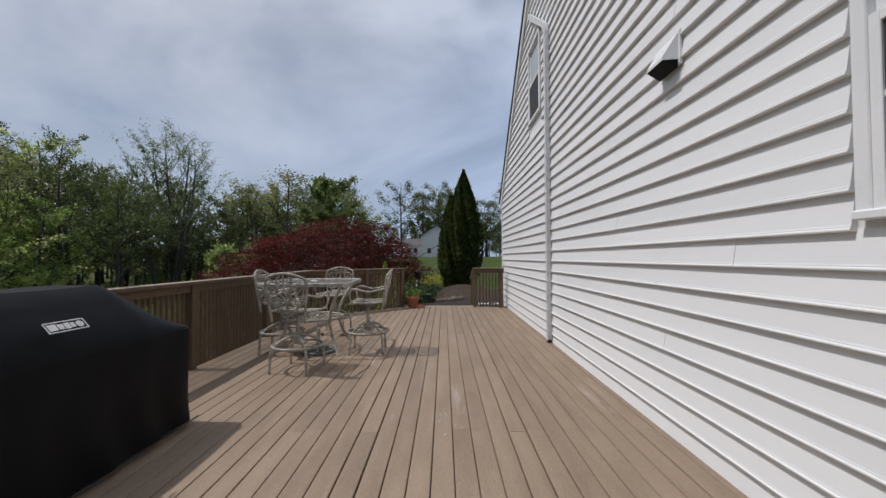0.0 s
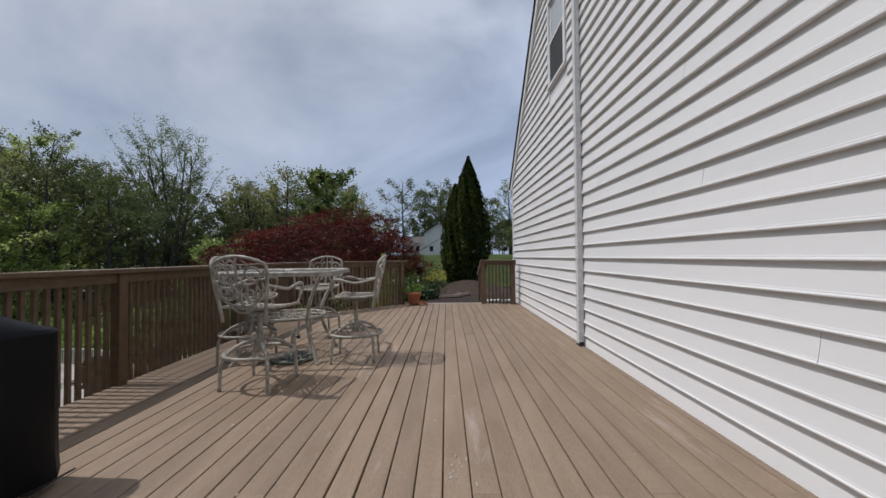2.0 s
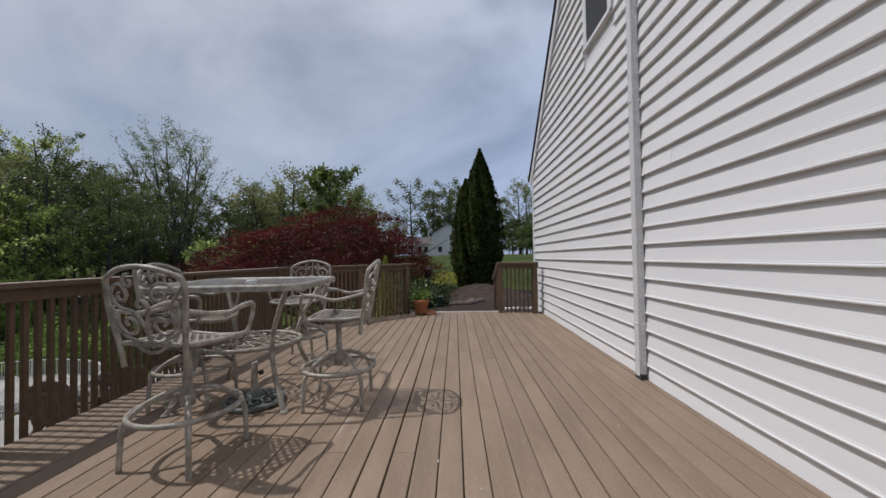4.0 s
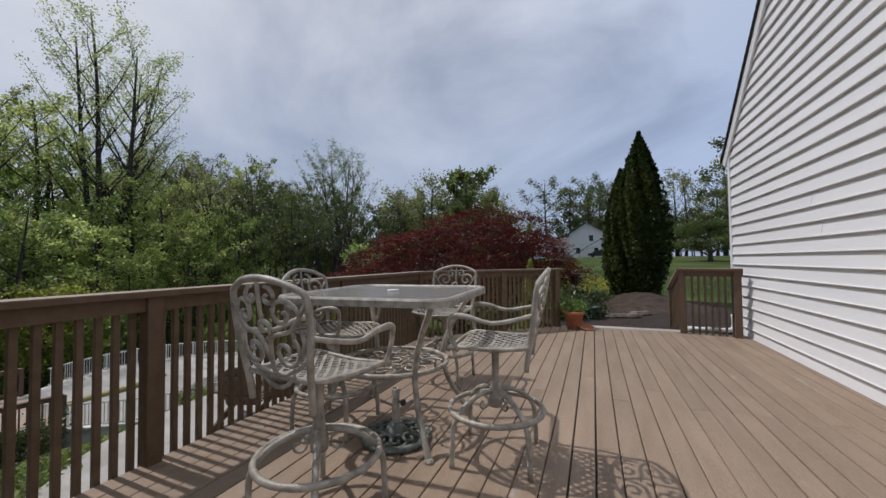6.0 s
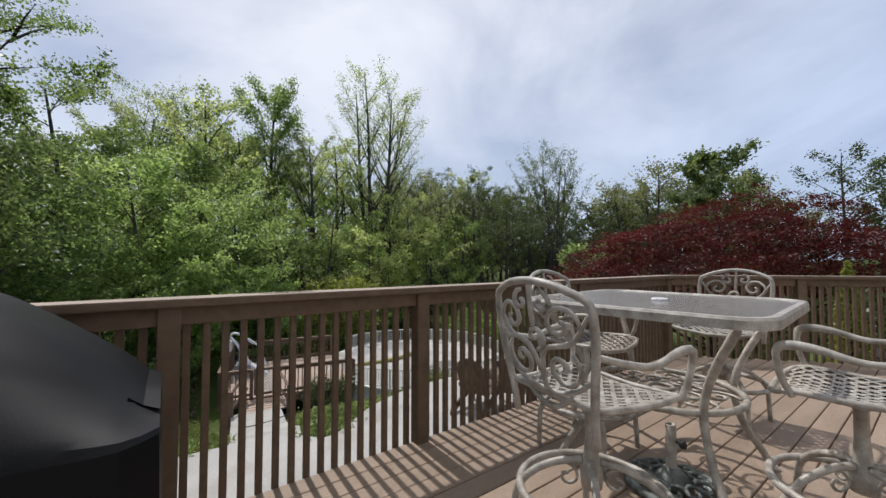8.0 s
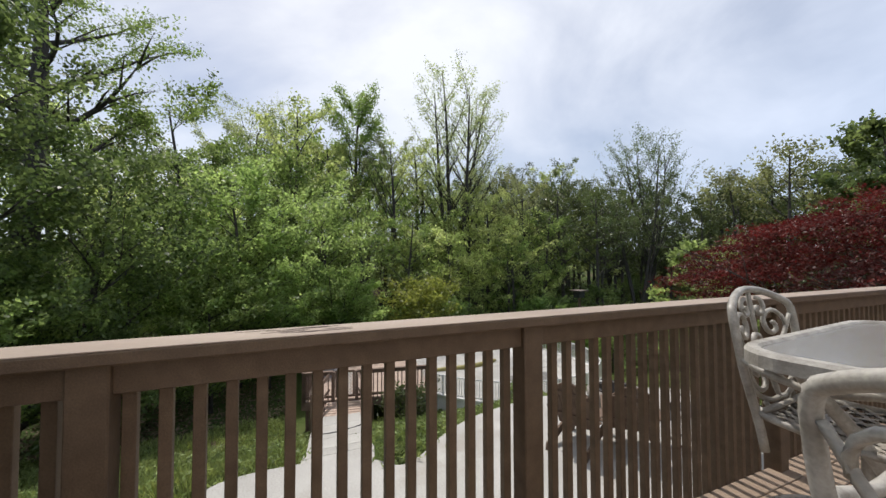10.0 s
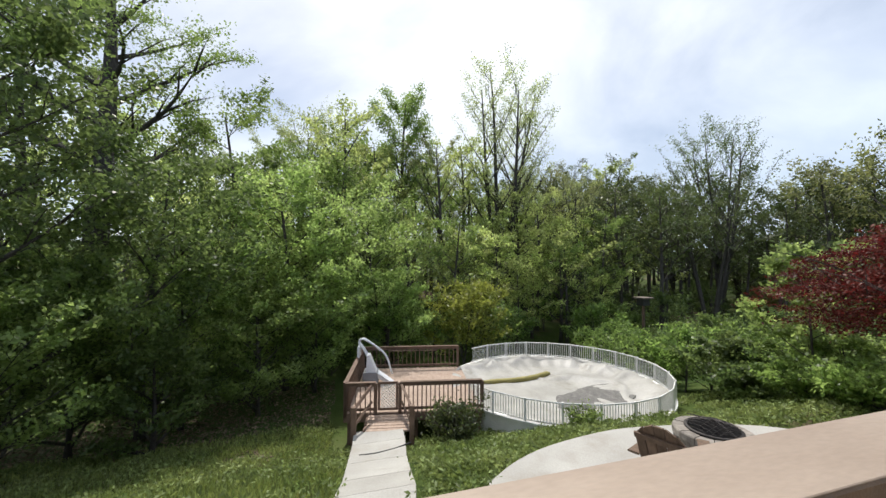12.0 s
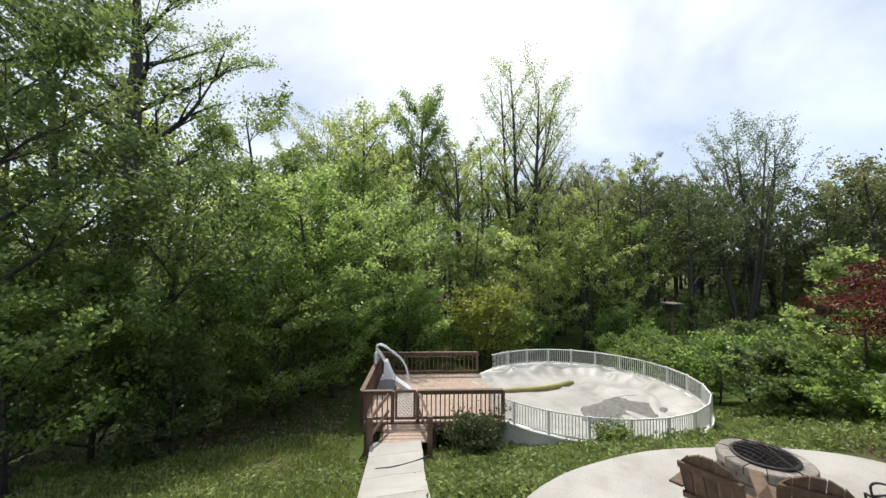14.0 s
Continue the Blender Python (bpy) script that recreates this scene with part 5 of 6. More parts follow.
def grow(seed, height, spread, first=0.3, limbs=9, subs=4, twigs=5, stems=1, lean=0.0, trunk_r=None, up=0.6, droop=0.0, limb_top=0.25, wiggle=0.03, curl=0.15, fine=True):
    """A branching skeleton: trunk, limbs, branches and twigs. Returns the wood and the twigs (start, end), along which leaves grow."""
    rr = random.Random(seed)
    wood, sprigs = Shape(), []
    trunk_r = trunk_r or height * 0.014
    sides = 8 if height > 6 else 6
    tw = max(0.2, 0.17 * spread)

    def aside(d, angle, lift):
        c, s_ = math.cos(angle), math.sin(angle)
        return Vector((d.x * c - d.y * s_, d.x * s_ + d.y * c, d.z * 0.7 + lift)).normalized()

    for st in range(stems):
        az0 = rr.uniform(0, 6.28) + st * 6.28 / stems
        off = (0.0 if stems == 1 else 0.13 * height) * rr.uniform(0.7, 1.2)
        tall = height * (1 if stems == 1 else rr.uniform(0.86, 1.0))
        pts = []
        for i in range(11):
            t = i / 10
            wob = wiggle * height * t
            pts.append(Vector((math.cos(az0) * off * t ** 1.2 + lean * height * t + wob * math.sin(3.1 * t + az0), math.sin(az0) * off * t ** 1.2 + wob * math.cos(2.7 * t + 2 * az0), tall * t)))
        rad = [trunk_r / math.sqrt(stems) * (1.15 - t / 10 * 1.0) ** 0.9 + 0.006 for t in range(11)]
        rad[0] *= 1.35
        wood.tube(pts, rad, sides)
        for k in range(limbs):
            t = first + (0.97 - first) * (k + rr.uniform(0, 0.8)) / limbs
            i = min(9, int(t * 10))
            o = pts[i].lerp(pts[i + 1], t * 10 - i)
            az = az0 + k * 2.4 + rr.uniform(-0.5, 0.5)
            q = (t - first) / (1 - first)
            reach = spread * max(limb_top, (1 - q ** 2.0) ** 0.75) * rr.uniform(0.65, 1.15)
            rise = up + rr.uniform(-0.15, 0.25)
            side = Vector((-math.sin(az), math.cos(az), 0)) * rr.uniform(-0.16, 0.16) * reach
            path = []
            for j in range(6):
                u = j / 5
                path.append(o + Vector((math.cos(az) * u, math.sin(az) * u, rise * u + (curl - droop) * u * u)) * reach + side * math.sin(3.0 * u) + Vector((0, 0, rr.uniform(-0.03, 0.03) * reach * u)))
            lr = rad[i] * 0.46
            wood.tube(path, [max(0.006, lr * (1 - 0.85 * j / 5)) for j in range(6)], 5)
            for m_ in range(subs + 1):
                f = 1.0 if m_ == subs else 0.18 + 0.78 * (m_ + rr.random()) / subs
                j = min(4, int(f * 5))
                s0 = path[j].lerp(path[j + 1], f * 5 - j)
                d = (path[j + 1] - path[j]).normalized()
                d = aside(d, (rr.uniform(0.45, 1.0) if f < 1 else rr.uniform(-0.2, 0.2)) * (1 if m_ % 2 else -1), rr.uniform(-0.05, 0.3) - droop * 0.6)
                length = reach * rr.uniform(0.3, 0.5) * (1.2 - 0.55 * f) + tw * 0.4
                e = s0 + d * length
                mid = s0.lerp(e, 0.5) + Vector((0, 0, 0.06 * length))
                wood.tube([s0, mid, e], [max(0.005, lr * 0.38), max(0.004, lr * 0.24), 0.003], 3)
                for w_ in range(twigs):
                    g = 0.2 + 0.8 * (w_ + rr.random()) / twigs
                    p = s0.lerp(mid, g * 2) if g < 0.5 else mid.lerp(e, g * 2 - 1)
                    dd = aside(d, rr.uniform(0.3, 1.15) * (1 if w_ % 2 else -1), rr.uniform(-0.2, 0.35) - droop * 0.5)
                    p1 = p + dd * tw * rr.uniform(0.6, 1.35)
                    sprigs.append((p, p1))
                    if fine:
                        wood.add([p + Vector((0.005, 0, 0)), p - Vector((0.005, 0, 0)), p + Vector((0, 0, 0.008)), p1], [(0, 1, 3), (1, 2, 3), (2, 0, 3)])
        sprigs.append((pts[-2], pts[-1] + Vector((0, 0, tw * 0.6))))
    return wood, sprigs


def leaves_round(sprigs, n, radius, size, mat, seed, name="crown", flat=0.25, zs=0.8):
    """Leaves in sprays along the twigs; the blades of one spray lie much the same way."""
    rng = np.random.default_rng(seed)
    A = np.array([tuple(p) for p, _ in sprigs])
    B = np.array([tuple(q) for _, q in sprigs])
    weight = rng.lognormal(0.0, 0.7, len(A))
    pick = rng.choice(len(A), n, p=weight / weight.sum())
    u = rng.random(n)[:, None] ** 0.7 * 1.1
    c = A[pick] * (1 - u) + B[pick] * u + rng.normal(size=(n, 3)) * radius * 0.26 * np.array([1, 1, zs])
    tilt = rng.normal(size=(len(A), 3)) * 0.9 + np.array([0, 0, 0.5])
    return leaf_mesh(name, c, size, mat, rng, flat, bias=tilt[pick])


def tree_model(name, label, category, seed, mat, n, size, radius, bark=M_BARK, flat=0.25, group="", zs=0.8, **kw):
    t = thing(name, label, category, group=group)
    wood, sprigs = grow(seed, **kw)
    part("trunk", wood, bark, t, "", smooth=True)
    part("crown", leaves_round(sprigs, n, radius, size, mat, seed, flat=flat, zs=zs), mat, t)
    return t


def stand_at(t, x, y, scale=1.0, turn=0.0, sink=0.1, copy=True):
    z_ = float(ground_z(x, y)) - sink
    m = pose(x, y, z_, 0, 0, turn)
    ob = copy_thing(t, m) if copy else t
    ob.matrix_basis = m @ Matrix.Diagonal((scale, scale, scale * 1.0, 1))
    return ob


WOODS = "woodland trees"
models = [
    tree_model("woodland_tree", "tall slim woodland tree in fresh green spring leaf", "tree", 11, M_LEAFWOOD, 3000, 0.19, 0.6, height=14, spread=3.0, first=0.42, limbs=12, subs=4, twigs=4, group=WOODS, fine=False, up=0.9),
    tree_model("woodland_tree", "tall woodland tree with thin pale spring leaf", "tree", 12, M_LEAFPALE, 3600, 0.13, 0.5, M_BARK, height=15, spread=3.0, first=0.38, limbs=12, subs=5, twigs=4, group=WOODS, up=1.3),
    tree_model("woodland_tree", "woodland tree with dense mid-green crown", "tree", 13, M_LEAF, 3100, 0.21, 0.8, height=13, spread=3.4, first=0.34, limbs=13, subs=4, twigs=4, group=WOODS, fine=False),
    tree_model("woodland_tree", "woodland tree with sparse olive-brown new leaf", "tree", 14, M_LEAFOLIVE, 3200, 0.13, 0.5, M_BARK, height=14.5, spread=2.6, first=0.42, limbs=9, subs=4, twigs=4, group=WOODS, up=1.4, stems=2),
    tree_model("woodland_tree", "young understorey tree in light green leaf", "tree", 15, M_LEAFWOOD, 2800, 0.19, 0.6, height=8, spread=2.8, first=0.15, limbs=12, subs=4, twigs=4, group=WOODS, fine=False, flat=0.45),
    tree_model("woodland_tree", "woodland tree with heavy crown, green leaf toned dark for shade", "tree", 16, M_LEAFSHADE, 3100, 0.21, 0.8, height=13.5, spread=3.2, first=0.38, limbs=13, subs=4, twigs=4, group=WOODS, fine=False),
    tree_model("woodland_tree", "woodland tree with dark trunk, green leaf toned dark for shade", "tree", 17, M_LEAFSHADE, 3300, 0.17, 0.6, height=14.5, spread=2.8, first=0.44, limbs=9, subs=4, twigs=4, group=WOODS, fine=False, stems=2, up=1.2),
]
shrub_models = [
    tree_model("understorey_bush", "rounded green understorey bush at the wood edge", "bush", 31, M_LEAFDARK, 1900, 0.16, 0.6, height=2.6, spread=1.6, first=0.05, limbs=10, subs=2, twigs=5, trunk_r=0.04, group="bushes at the wood edge", fine=False),
    tree_model("understorey_bush", "loose light green bush at the wood edge", "bush", 32, M_LEAF, 1900, 0.155, 0.6, height=2.9, spread=1.4, first=0.05, limbs=5, subs=2, twigs=4, trunk_r=0.04, group="bushes at the wood edge", stems=3, fine=False),
]
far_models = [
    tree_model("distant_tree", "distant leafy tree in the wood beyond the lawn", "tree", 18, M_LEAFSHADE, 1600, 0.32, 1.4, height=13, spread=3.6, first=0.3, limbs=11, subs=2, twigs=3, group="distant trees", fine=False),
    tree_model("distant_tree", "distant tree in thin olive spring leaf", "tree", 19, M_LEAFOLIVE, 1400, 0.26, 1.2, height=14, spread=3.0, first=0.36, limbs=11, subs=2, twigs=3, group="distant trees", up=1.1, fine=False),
    tree_model("shaded_thicket", "tall thicket deep in the wood, leaf toned dark for shade", "bush", 33, M_LEAFSHADE, 620, 0.21, 0.9, height=2.8, spread=1.6, first=0.05, limbs=6, subs=1, twigs=4, trunk_r=0.04, group="thickets deep in the wood", fine=False),
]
rng = random.Random(21)
used = set()


def scatter(x0, x1, y0, y1, n, kinds, lo, hi, gap=2.2):
    spots, tries = [], 0
    while len(spots) < n and tries < 4000:
        tries += 1
        x, y = rng.uniform(x0, x1), rng.uniform(y0, y1)
        if all((x - a) ** 2 + (y - b) ** 2 > gap * gap for a, b in spots):
            spots.append((x, y))
    for x, y in spots:
        k = rng.choice(kinds)
        src = (models + shrub_models + far_models)[k]
        stand_at(src, x, y, rng.uniform(lo, hi), rng.uniform(0, 360), copy=src.name in used)
        used.add(src.name)


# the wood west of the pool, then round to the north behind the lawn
# mostly sun-toned models to the west, shade-toned ones to the north
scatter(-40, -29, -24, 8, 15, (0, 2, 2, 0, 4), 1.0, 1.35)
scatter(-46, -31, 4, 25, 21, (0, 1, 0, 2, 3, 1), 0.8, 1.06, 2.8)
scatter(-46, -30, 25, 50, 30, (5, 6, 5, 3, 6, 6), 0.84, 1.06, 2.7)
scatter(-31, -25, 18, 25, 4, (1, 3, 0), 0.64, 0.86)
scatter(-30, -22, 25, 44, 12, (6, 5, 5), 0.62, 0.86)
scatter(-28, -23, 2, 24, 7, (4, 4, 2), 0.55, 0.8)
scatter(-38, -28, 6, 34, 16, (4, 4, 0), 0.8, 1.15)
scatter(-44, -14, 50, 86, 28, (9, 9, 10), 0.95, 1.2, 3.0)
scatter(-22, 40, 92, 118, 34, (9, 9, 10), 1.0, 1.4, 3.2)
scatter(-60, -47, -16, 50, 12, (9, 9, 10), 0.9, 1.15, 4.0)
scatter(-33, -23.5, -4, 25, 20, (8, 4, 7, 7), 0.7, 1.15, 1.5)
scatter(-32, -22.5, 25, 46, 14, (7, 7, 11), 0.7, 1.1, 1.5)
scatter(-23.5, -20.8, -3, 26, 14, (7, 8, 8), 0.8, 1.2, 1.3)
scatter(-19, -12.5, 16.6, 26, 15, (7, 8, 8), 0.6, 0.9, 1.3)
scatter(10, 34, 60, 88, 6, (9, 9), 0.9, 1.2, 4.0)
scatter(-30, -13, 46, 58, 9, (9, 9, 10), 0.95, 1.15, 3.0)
# tall understorey deeper in the wood; model 11's leaf is darkened for shade
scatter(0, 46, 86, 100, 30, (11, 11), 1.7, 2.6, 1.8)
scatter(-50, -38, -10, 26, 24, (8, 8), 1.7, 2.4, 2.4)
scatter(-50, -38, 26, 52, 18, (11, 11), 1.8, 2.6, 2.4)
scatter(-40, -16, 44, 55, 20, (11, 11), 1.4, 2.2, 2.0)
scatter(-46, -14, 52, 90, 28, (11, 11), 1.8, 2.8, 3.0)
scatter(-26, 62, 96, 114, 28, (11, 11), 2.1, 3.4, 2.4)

# ---- single trees with a shape of their own
def own_tree(x, y, *args, turn=0.0, scale=1.0, **kw):
    return stand_at(tree_model(*args, **kw), x, y, scale, turn, copy=False)


own_tree(-19.6, -4.6, "oak_tree", "big dark-trunked tree with spreading limbs at the wood edge", "tree", 41, M_LEAF, 15000, 0.115, 0.5, height=18, spread=4.5, first=0.46, limbs=15, subs=6, twigs=6, trunk_r=0.47, up=0.55, lean=0.02, limb_top=0.4)
own_tree(-36, 10.6, "ash_tree", "upright tree with a narrow leafy crown above the wood", "tree", 42, M_LEAF, 14000, 0.19, 1.0, height=19.0, spread=3.3, first=0.42, limbs=19, subs=5, twigs=5, trunk_r=0.26, up=1.1, limb_top=0.55)
own_tree(-32, 18.5, "poplar_tree", "tall many-stemmed tree with sparse pale spring leaf", "tree", 43, M_LEAFPALE, 15000, 0.15, 0.8, bark=M_BARK, height=21.5, spread=3.2, first=0.34, limbs=11, subs=5, twigs=5, stems=5, trunk_r=0.5, up=1.3, limb_top=0.5, fine=False)
own_tree(-28.5, 39.5, "poplar_tree", "tall sparse tree rising above the wood", "tree", 44, M_LEAFDARK, 9000, 0.15, 0.8, bark=M_BARK, height=17.6, spread=3.4, first=0.36, limbs=10, subs=5, twigs=4, stems=4, trunk_r=0.34, up=1.6, limb_top=0.45)
own_tree(-40, 1.4, "elm_tree", "broad pale round-crowned tree behind the maples", "tree", 45, M_LEAFPALE, 15000, 0.17, 0.8, bark=M_BARK, height=16.0, spread=6.0, first=0.35, limbs=16, subs=6, twigs=5, trunk_r=0.3, up=0.7, limb_top=0.4)
# paler leaf tone on lit front plants, darker on those standing behind
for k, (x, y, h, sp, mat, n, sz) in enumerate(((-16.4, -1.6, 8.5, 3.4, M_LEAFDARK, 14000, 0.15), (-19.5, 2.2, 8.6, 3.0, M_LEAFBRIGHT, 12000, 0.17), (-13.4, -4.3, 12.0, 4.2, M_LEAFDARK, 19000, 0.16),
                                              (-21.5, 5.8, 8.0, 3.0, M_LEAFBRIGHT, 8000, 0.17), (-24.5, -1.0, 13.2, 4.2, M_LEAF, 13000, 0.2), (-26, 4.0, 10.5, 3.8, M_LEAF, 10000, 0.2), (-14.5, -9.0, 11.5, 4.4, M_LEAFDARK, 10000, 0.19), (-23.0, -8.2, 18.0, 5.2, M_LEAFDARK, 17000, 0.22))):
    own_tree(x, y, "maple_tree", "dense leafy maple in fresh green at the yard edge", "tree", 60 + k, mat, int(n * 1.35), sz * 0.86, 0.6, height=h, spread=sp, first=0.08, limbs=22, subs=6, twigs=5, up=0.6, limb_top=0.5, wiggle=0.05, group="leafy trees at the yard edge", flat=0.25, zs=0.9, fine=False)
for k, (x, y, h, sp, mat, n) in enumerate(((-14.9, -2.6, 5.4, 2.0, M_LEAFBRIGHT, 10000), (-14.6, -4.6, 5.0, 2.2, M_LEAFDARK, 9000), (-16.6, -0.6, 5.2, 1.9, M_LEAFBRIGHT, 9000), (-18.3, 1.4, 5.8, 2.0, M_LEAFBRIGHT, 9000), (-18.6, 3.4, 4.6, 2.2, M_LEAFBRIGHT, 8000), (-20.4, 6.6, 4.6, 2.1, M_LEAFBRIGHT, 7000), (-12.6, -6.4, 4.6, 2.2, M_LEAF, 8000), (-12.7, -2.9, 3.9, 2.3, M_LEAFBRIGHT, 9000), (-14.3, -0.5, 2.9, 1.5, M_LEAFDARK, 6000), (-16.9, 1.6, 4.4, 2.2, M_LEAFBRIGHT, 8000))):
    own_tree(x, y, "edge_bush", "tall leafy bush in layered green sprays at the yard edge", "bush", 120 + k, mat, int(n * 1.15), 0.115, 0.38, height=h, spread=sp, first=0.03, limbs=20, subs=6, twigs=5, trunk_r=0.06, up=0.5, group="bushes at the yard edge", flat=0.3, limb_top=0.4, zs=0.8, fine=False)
own_tree(-20.6, 10.6, "forsythia_bush", "yellow-green rounded bush behind the pool", "bush", 80, M_LEAFYELLOW, 8000, 0.14, 0.5, height=4.3, spread=1.9, first=0.05, limbs=11, subs=4, stems=3, trunk_r=0.05, up=0.9, fine=False)
own_tree(-20.8, 6.6, "privet_bush", "grey-green bush behind the pool deck", "bush", 81, M_LEAF, 5000, 0.15, 0.5, height=4.6, spread=2.0, first=0.05, limbs=12, subs=4, stems=2, trunk_r=0.05)
for k, (x, y, h, sp, mat) in enumerate(((-13.2, 17.9, 2.4, 1.7, M_LEAF), (-11.9, 16.7, 1.9, 1.3, M_LEAFDARK), (-15.5, 16.8, 2.3, 1.6, M_LEAF), (-10.4, 17.6, 2.1, 1.4, M_LEAF), (-8.9, 17.2, 1.7, 1.2, M_LEAFBRIGHT), (-9.9, 19.6, 2.6, 1.6, M_LEAFDARK), (-10.3, 15.5, 1.0, 0.8, M_LEAFDARK), (-8.7, 15.0, 0.8, 0.9, M_LEAF), (-7.3, 14.6, 0.7, 0.8, M_LEAF))):
    own_tree(x, y, "garden_bush", "spreading green bush beyond the patio", "bush", 90 + k, mat, 5200, 0.11, 0.3, height=h, spread=sp, first=0.05, limbs=11, subs=4, stems=2, trunk_r=0.03, up=0.35, group="bushes beyond the patio", flat=0.4)
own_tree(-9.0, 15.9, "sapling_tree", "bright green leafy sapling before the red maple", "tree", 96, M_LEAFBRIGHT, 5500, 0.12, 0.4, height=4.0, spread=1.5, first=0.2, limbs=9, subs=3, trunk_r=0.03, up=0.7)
own_tree(-6.8, 22.6, "sapling_tree", "bright green young tree behind the red maple", "tree", 97, M_LEAFDARK, 5200, 0.19, 0.45, height=7.4, spread=2.1, first=0.3, limbs=13, subs=4, trunk_r=0.1, up=0.8)
own_tree(10.5, 48, "willow_tree", "rounded olive-green weeping tree on the lawn", "tree", 98, M_LEAFDARK, 6500, 0.22, 0.8, height=4.8, spread=2.9, first=0.1, limbs=16, subs=5, trunk_r=0.2, up=0.35, droop=0.25)
own_tree(-11.2, 16.4, "pine_tree", "dark shadowed evergreen beyond the patio", "tree", 99, M_LEAFDARK, 3000, 0.14, 0.35, height=1.9, spread=1.0, first=0.05, limbs=10, subs=4, trunk_r=0.05)


def red_maple(x, y):
    """A wide low dome of layered dark red leaf."""
    t = thing("japanese_maple", "wide low domed japanese maple with dark red leaves", "tree", at=pose(x, y, float(ground_z(x, y)) - 0.1))
    wood, sprigs = grow(7, height=3.0, spread=3.7, first=0.12, limbs=16, subs=6, twigs=4, stems=3, trunk_r=0.13, up=0.35, droop=0.12, limb_top=0.35, fine=False)
    part("trunk", wood, M_BARK, t, smooth=True)
    r = np.random.default_rng(77)
    # shelves of leaf: flat fans over a dome, the upper ones overlapping the lower
    m = 1900
    u = r.normal(size=(m, 3))
    u /= np.linalg.norm(u, axis=1, keepdims=True)
    u[:, 2] = np.abs(u[:, 2])
    u = np.sign(u) * np.abs(u) ** 0.82
    fan = u * (1 - 0.32 * r.random(m) ** 1.5)[:, None] * np.array([3.6, 3.0, 2.7]) + np.array([0, 0, 1.75])
    lump = np.array([noise.noise((p[0] * 0.7, p[1] * 0.7, p[2] * 1.1)) for p in fan])
    fan = fan * (1 + 0.26 * lump[:, None] * np.array([1, 1, 0.6]))
    per = 41
    out = u * np.array([1, 1, 0.0])
    out /= np.linalg.norm(out, axis=1, keepdims=True) + 1e-6
    k = np.repeat(np.arange(m), per)
    along, across = r.normal(size=(m * per, 1)) * 0.17, r.normal(size=(m * per, 1)) * 0.13
    side = np.stack([-out[:, 1], out[:, 0], np.zeros(m)], 1)
    c = fan[k] + out[k] * along + side[k] * across + np.array([0, 0, 1.0]) * (r.normal(size=(m * per, 1)) * 0.035 - 0.5 * np.maximum(along, 0) ** 1.5 - 0.15 * np.abs(across))
    part("crown", leaf_mesh("crown", c, 0.075, M_LEAFRED, r, 0.6, 0.4, bias=(out * 0.5)[k]), M_LEAFRED, t, "dark red feathery leaves")
    return t


red_maple(-4.65, 15.0)


def arborvitae(x, y, columns):
    t = thing("arborvitae", "tall dark green arborvitae with two pointed columns", "evergreen", at=pose(x, y, float(ground_z(x, y)) - 0.05))
    r = np.random.default_rng(8)
    for cx, cy, h, w, n in columns:
        part("trunk", Shape().tube([(cx, cy, 0), (cx, cy, h * 0.9)], [0.11, 0.02], 7), M_BARK, t)
        s = r.random(n) ** 0.8
        prof = np.where(s < 0.25, 0.5 + 2.0 * s, (1 - np.clip((s - 0.25) / 0.75, 0, 1) ** 2.3) * 1.0)
        prof = np.clip(prof, 0, 1)
        a = r.random(n) * 2 * np.pi
        rip = 1 + 0.12 * np.sin(a * 7 + 6 * s) + 0.08 * np.sin(a * 13 + 20 * s)
        rr = w * prof * rip * (1 - 0.3 * r.random(n) ** 2)
        c = np.stack([cx + rr * np.cos(a), cy + rr * np.sin(a), 0.1 + s * h], 1)
        out = np.stack([np.cos(a), np.sin(a), 0.2 * np.ones(n)], 1) * 1.5
        part("crown", leaf_mesh("crown", c, 0.12, M_LEAFCYP, r, 0.0, 0.5, bias=out), M_LEAFCYP, t, "dense dark scale foliage")
    return t


arborvitae(0.84, 15.2, [(0, 0, 4.9, 0.70, 18000), (-0.5, 0.15, 3.9, 0.52, 10000)])

# ---- garden beyond the gap
tagged(part("planting_bed", Shape().prism([(v.x, v.y) for v in bend([Vector(p + (0,)) for p in ((-1.3, 10.6), (0.9, 10.55), (1.7, 10.9), (2.4, 12.5), (2.6, 15.5), (1.2, 17), (-0.6, 16.4), (-0.8, 14), (-1.4, 12.2), (-1.7, 11.2))], 4)], -0.45, -0.05), M_SOIL), "dark mulch planting bed beyond the deck", "planting bed", kind="structure")
rng = random.Random(3)
for k in range(16):
    x, y = -0.9 + 0.1 * k + rng.uniform(-0.06, 0.06), 12.2 + 0.35 * math.sin(k * 0.5) + rng.uniform(-0.1, 0.1)
    s = Shape().lathe([(0.02, 0.0), (0.11, 0.01), (0.13, 0.06), (0.09, 0.11), (0.02, 0.125)], 8)
    s.v = [(a * (1 + 0.3 * noise.noise((a * 9 + k, b * 9, c * 9))), b * (1 + 0.3 * noise.noise((a * 9, b * 9 + k, c * 9))), c) for a, b, c in s.v]
    tagged(part("garden_rock", s, M_ROCK, at=pose(x, y, -0.08, 0, 0, rng.uniform(0, 360))), "rough grey-brown edging stone in the mulch", "rock", "edging stones")

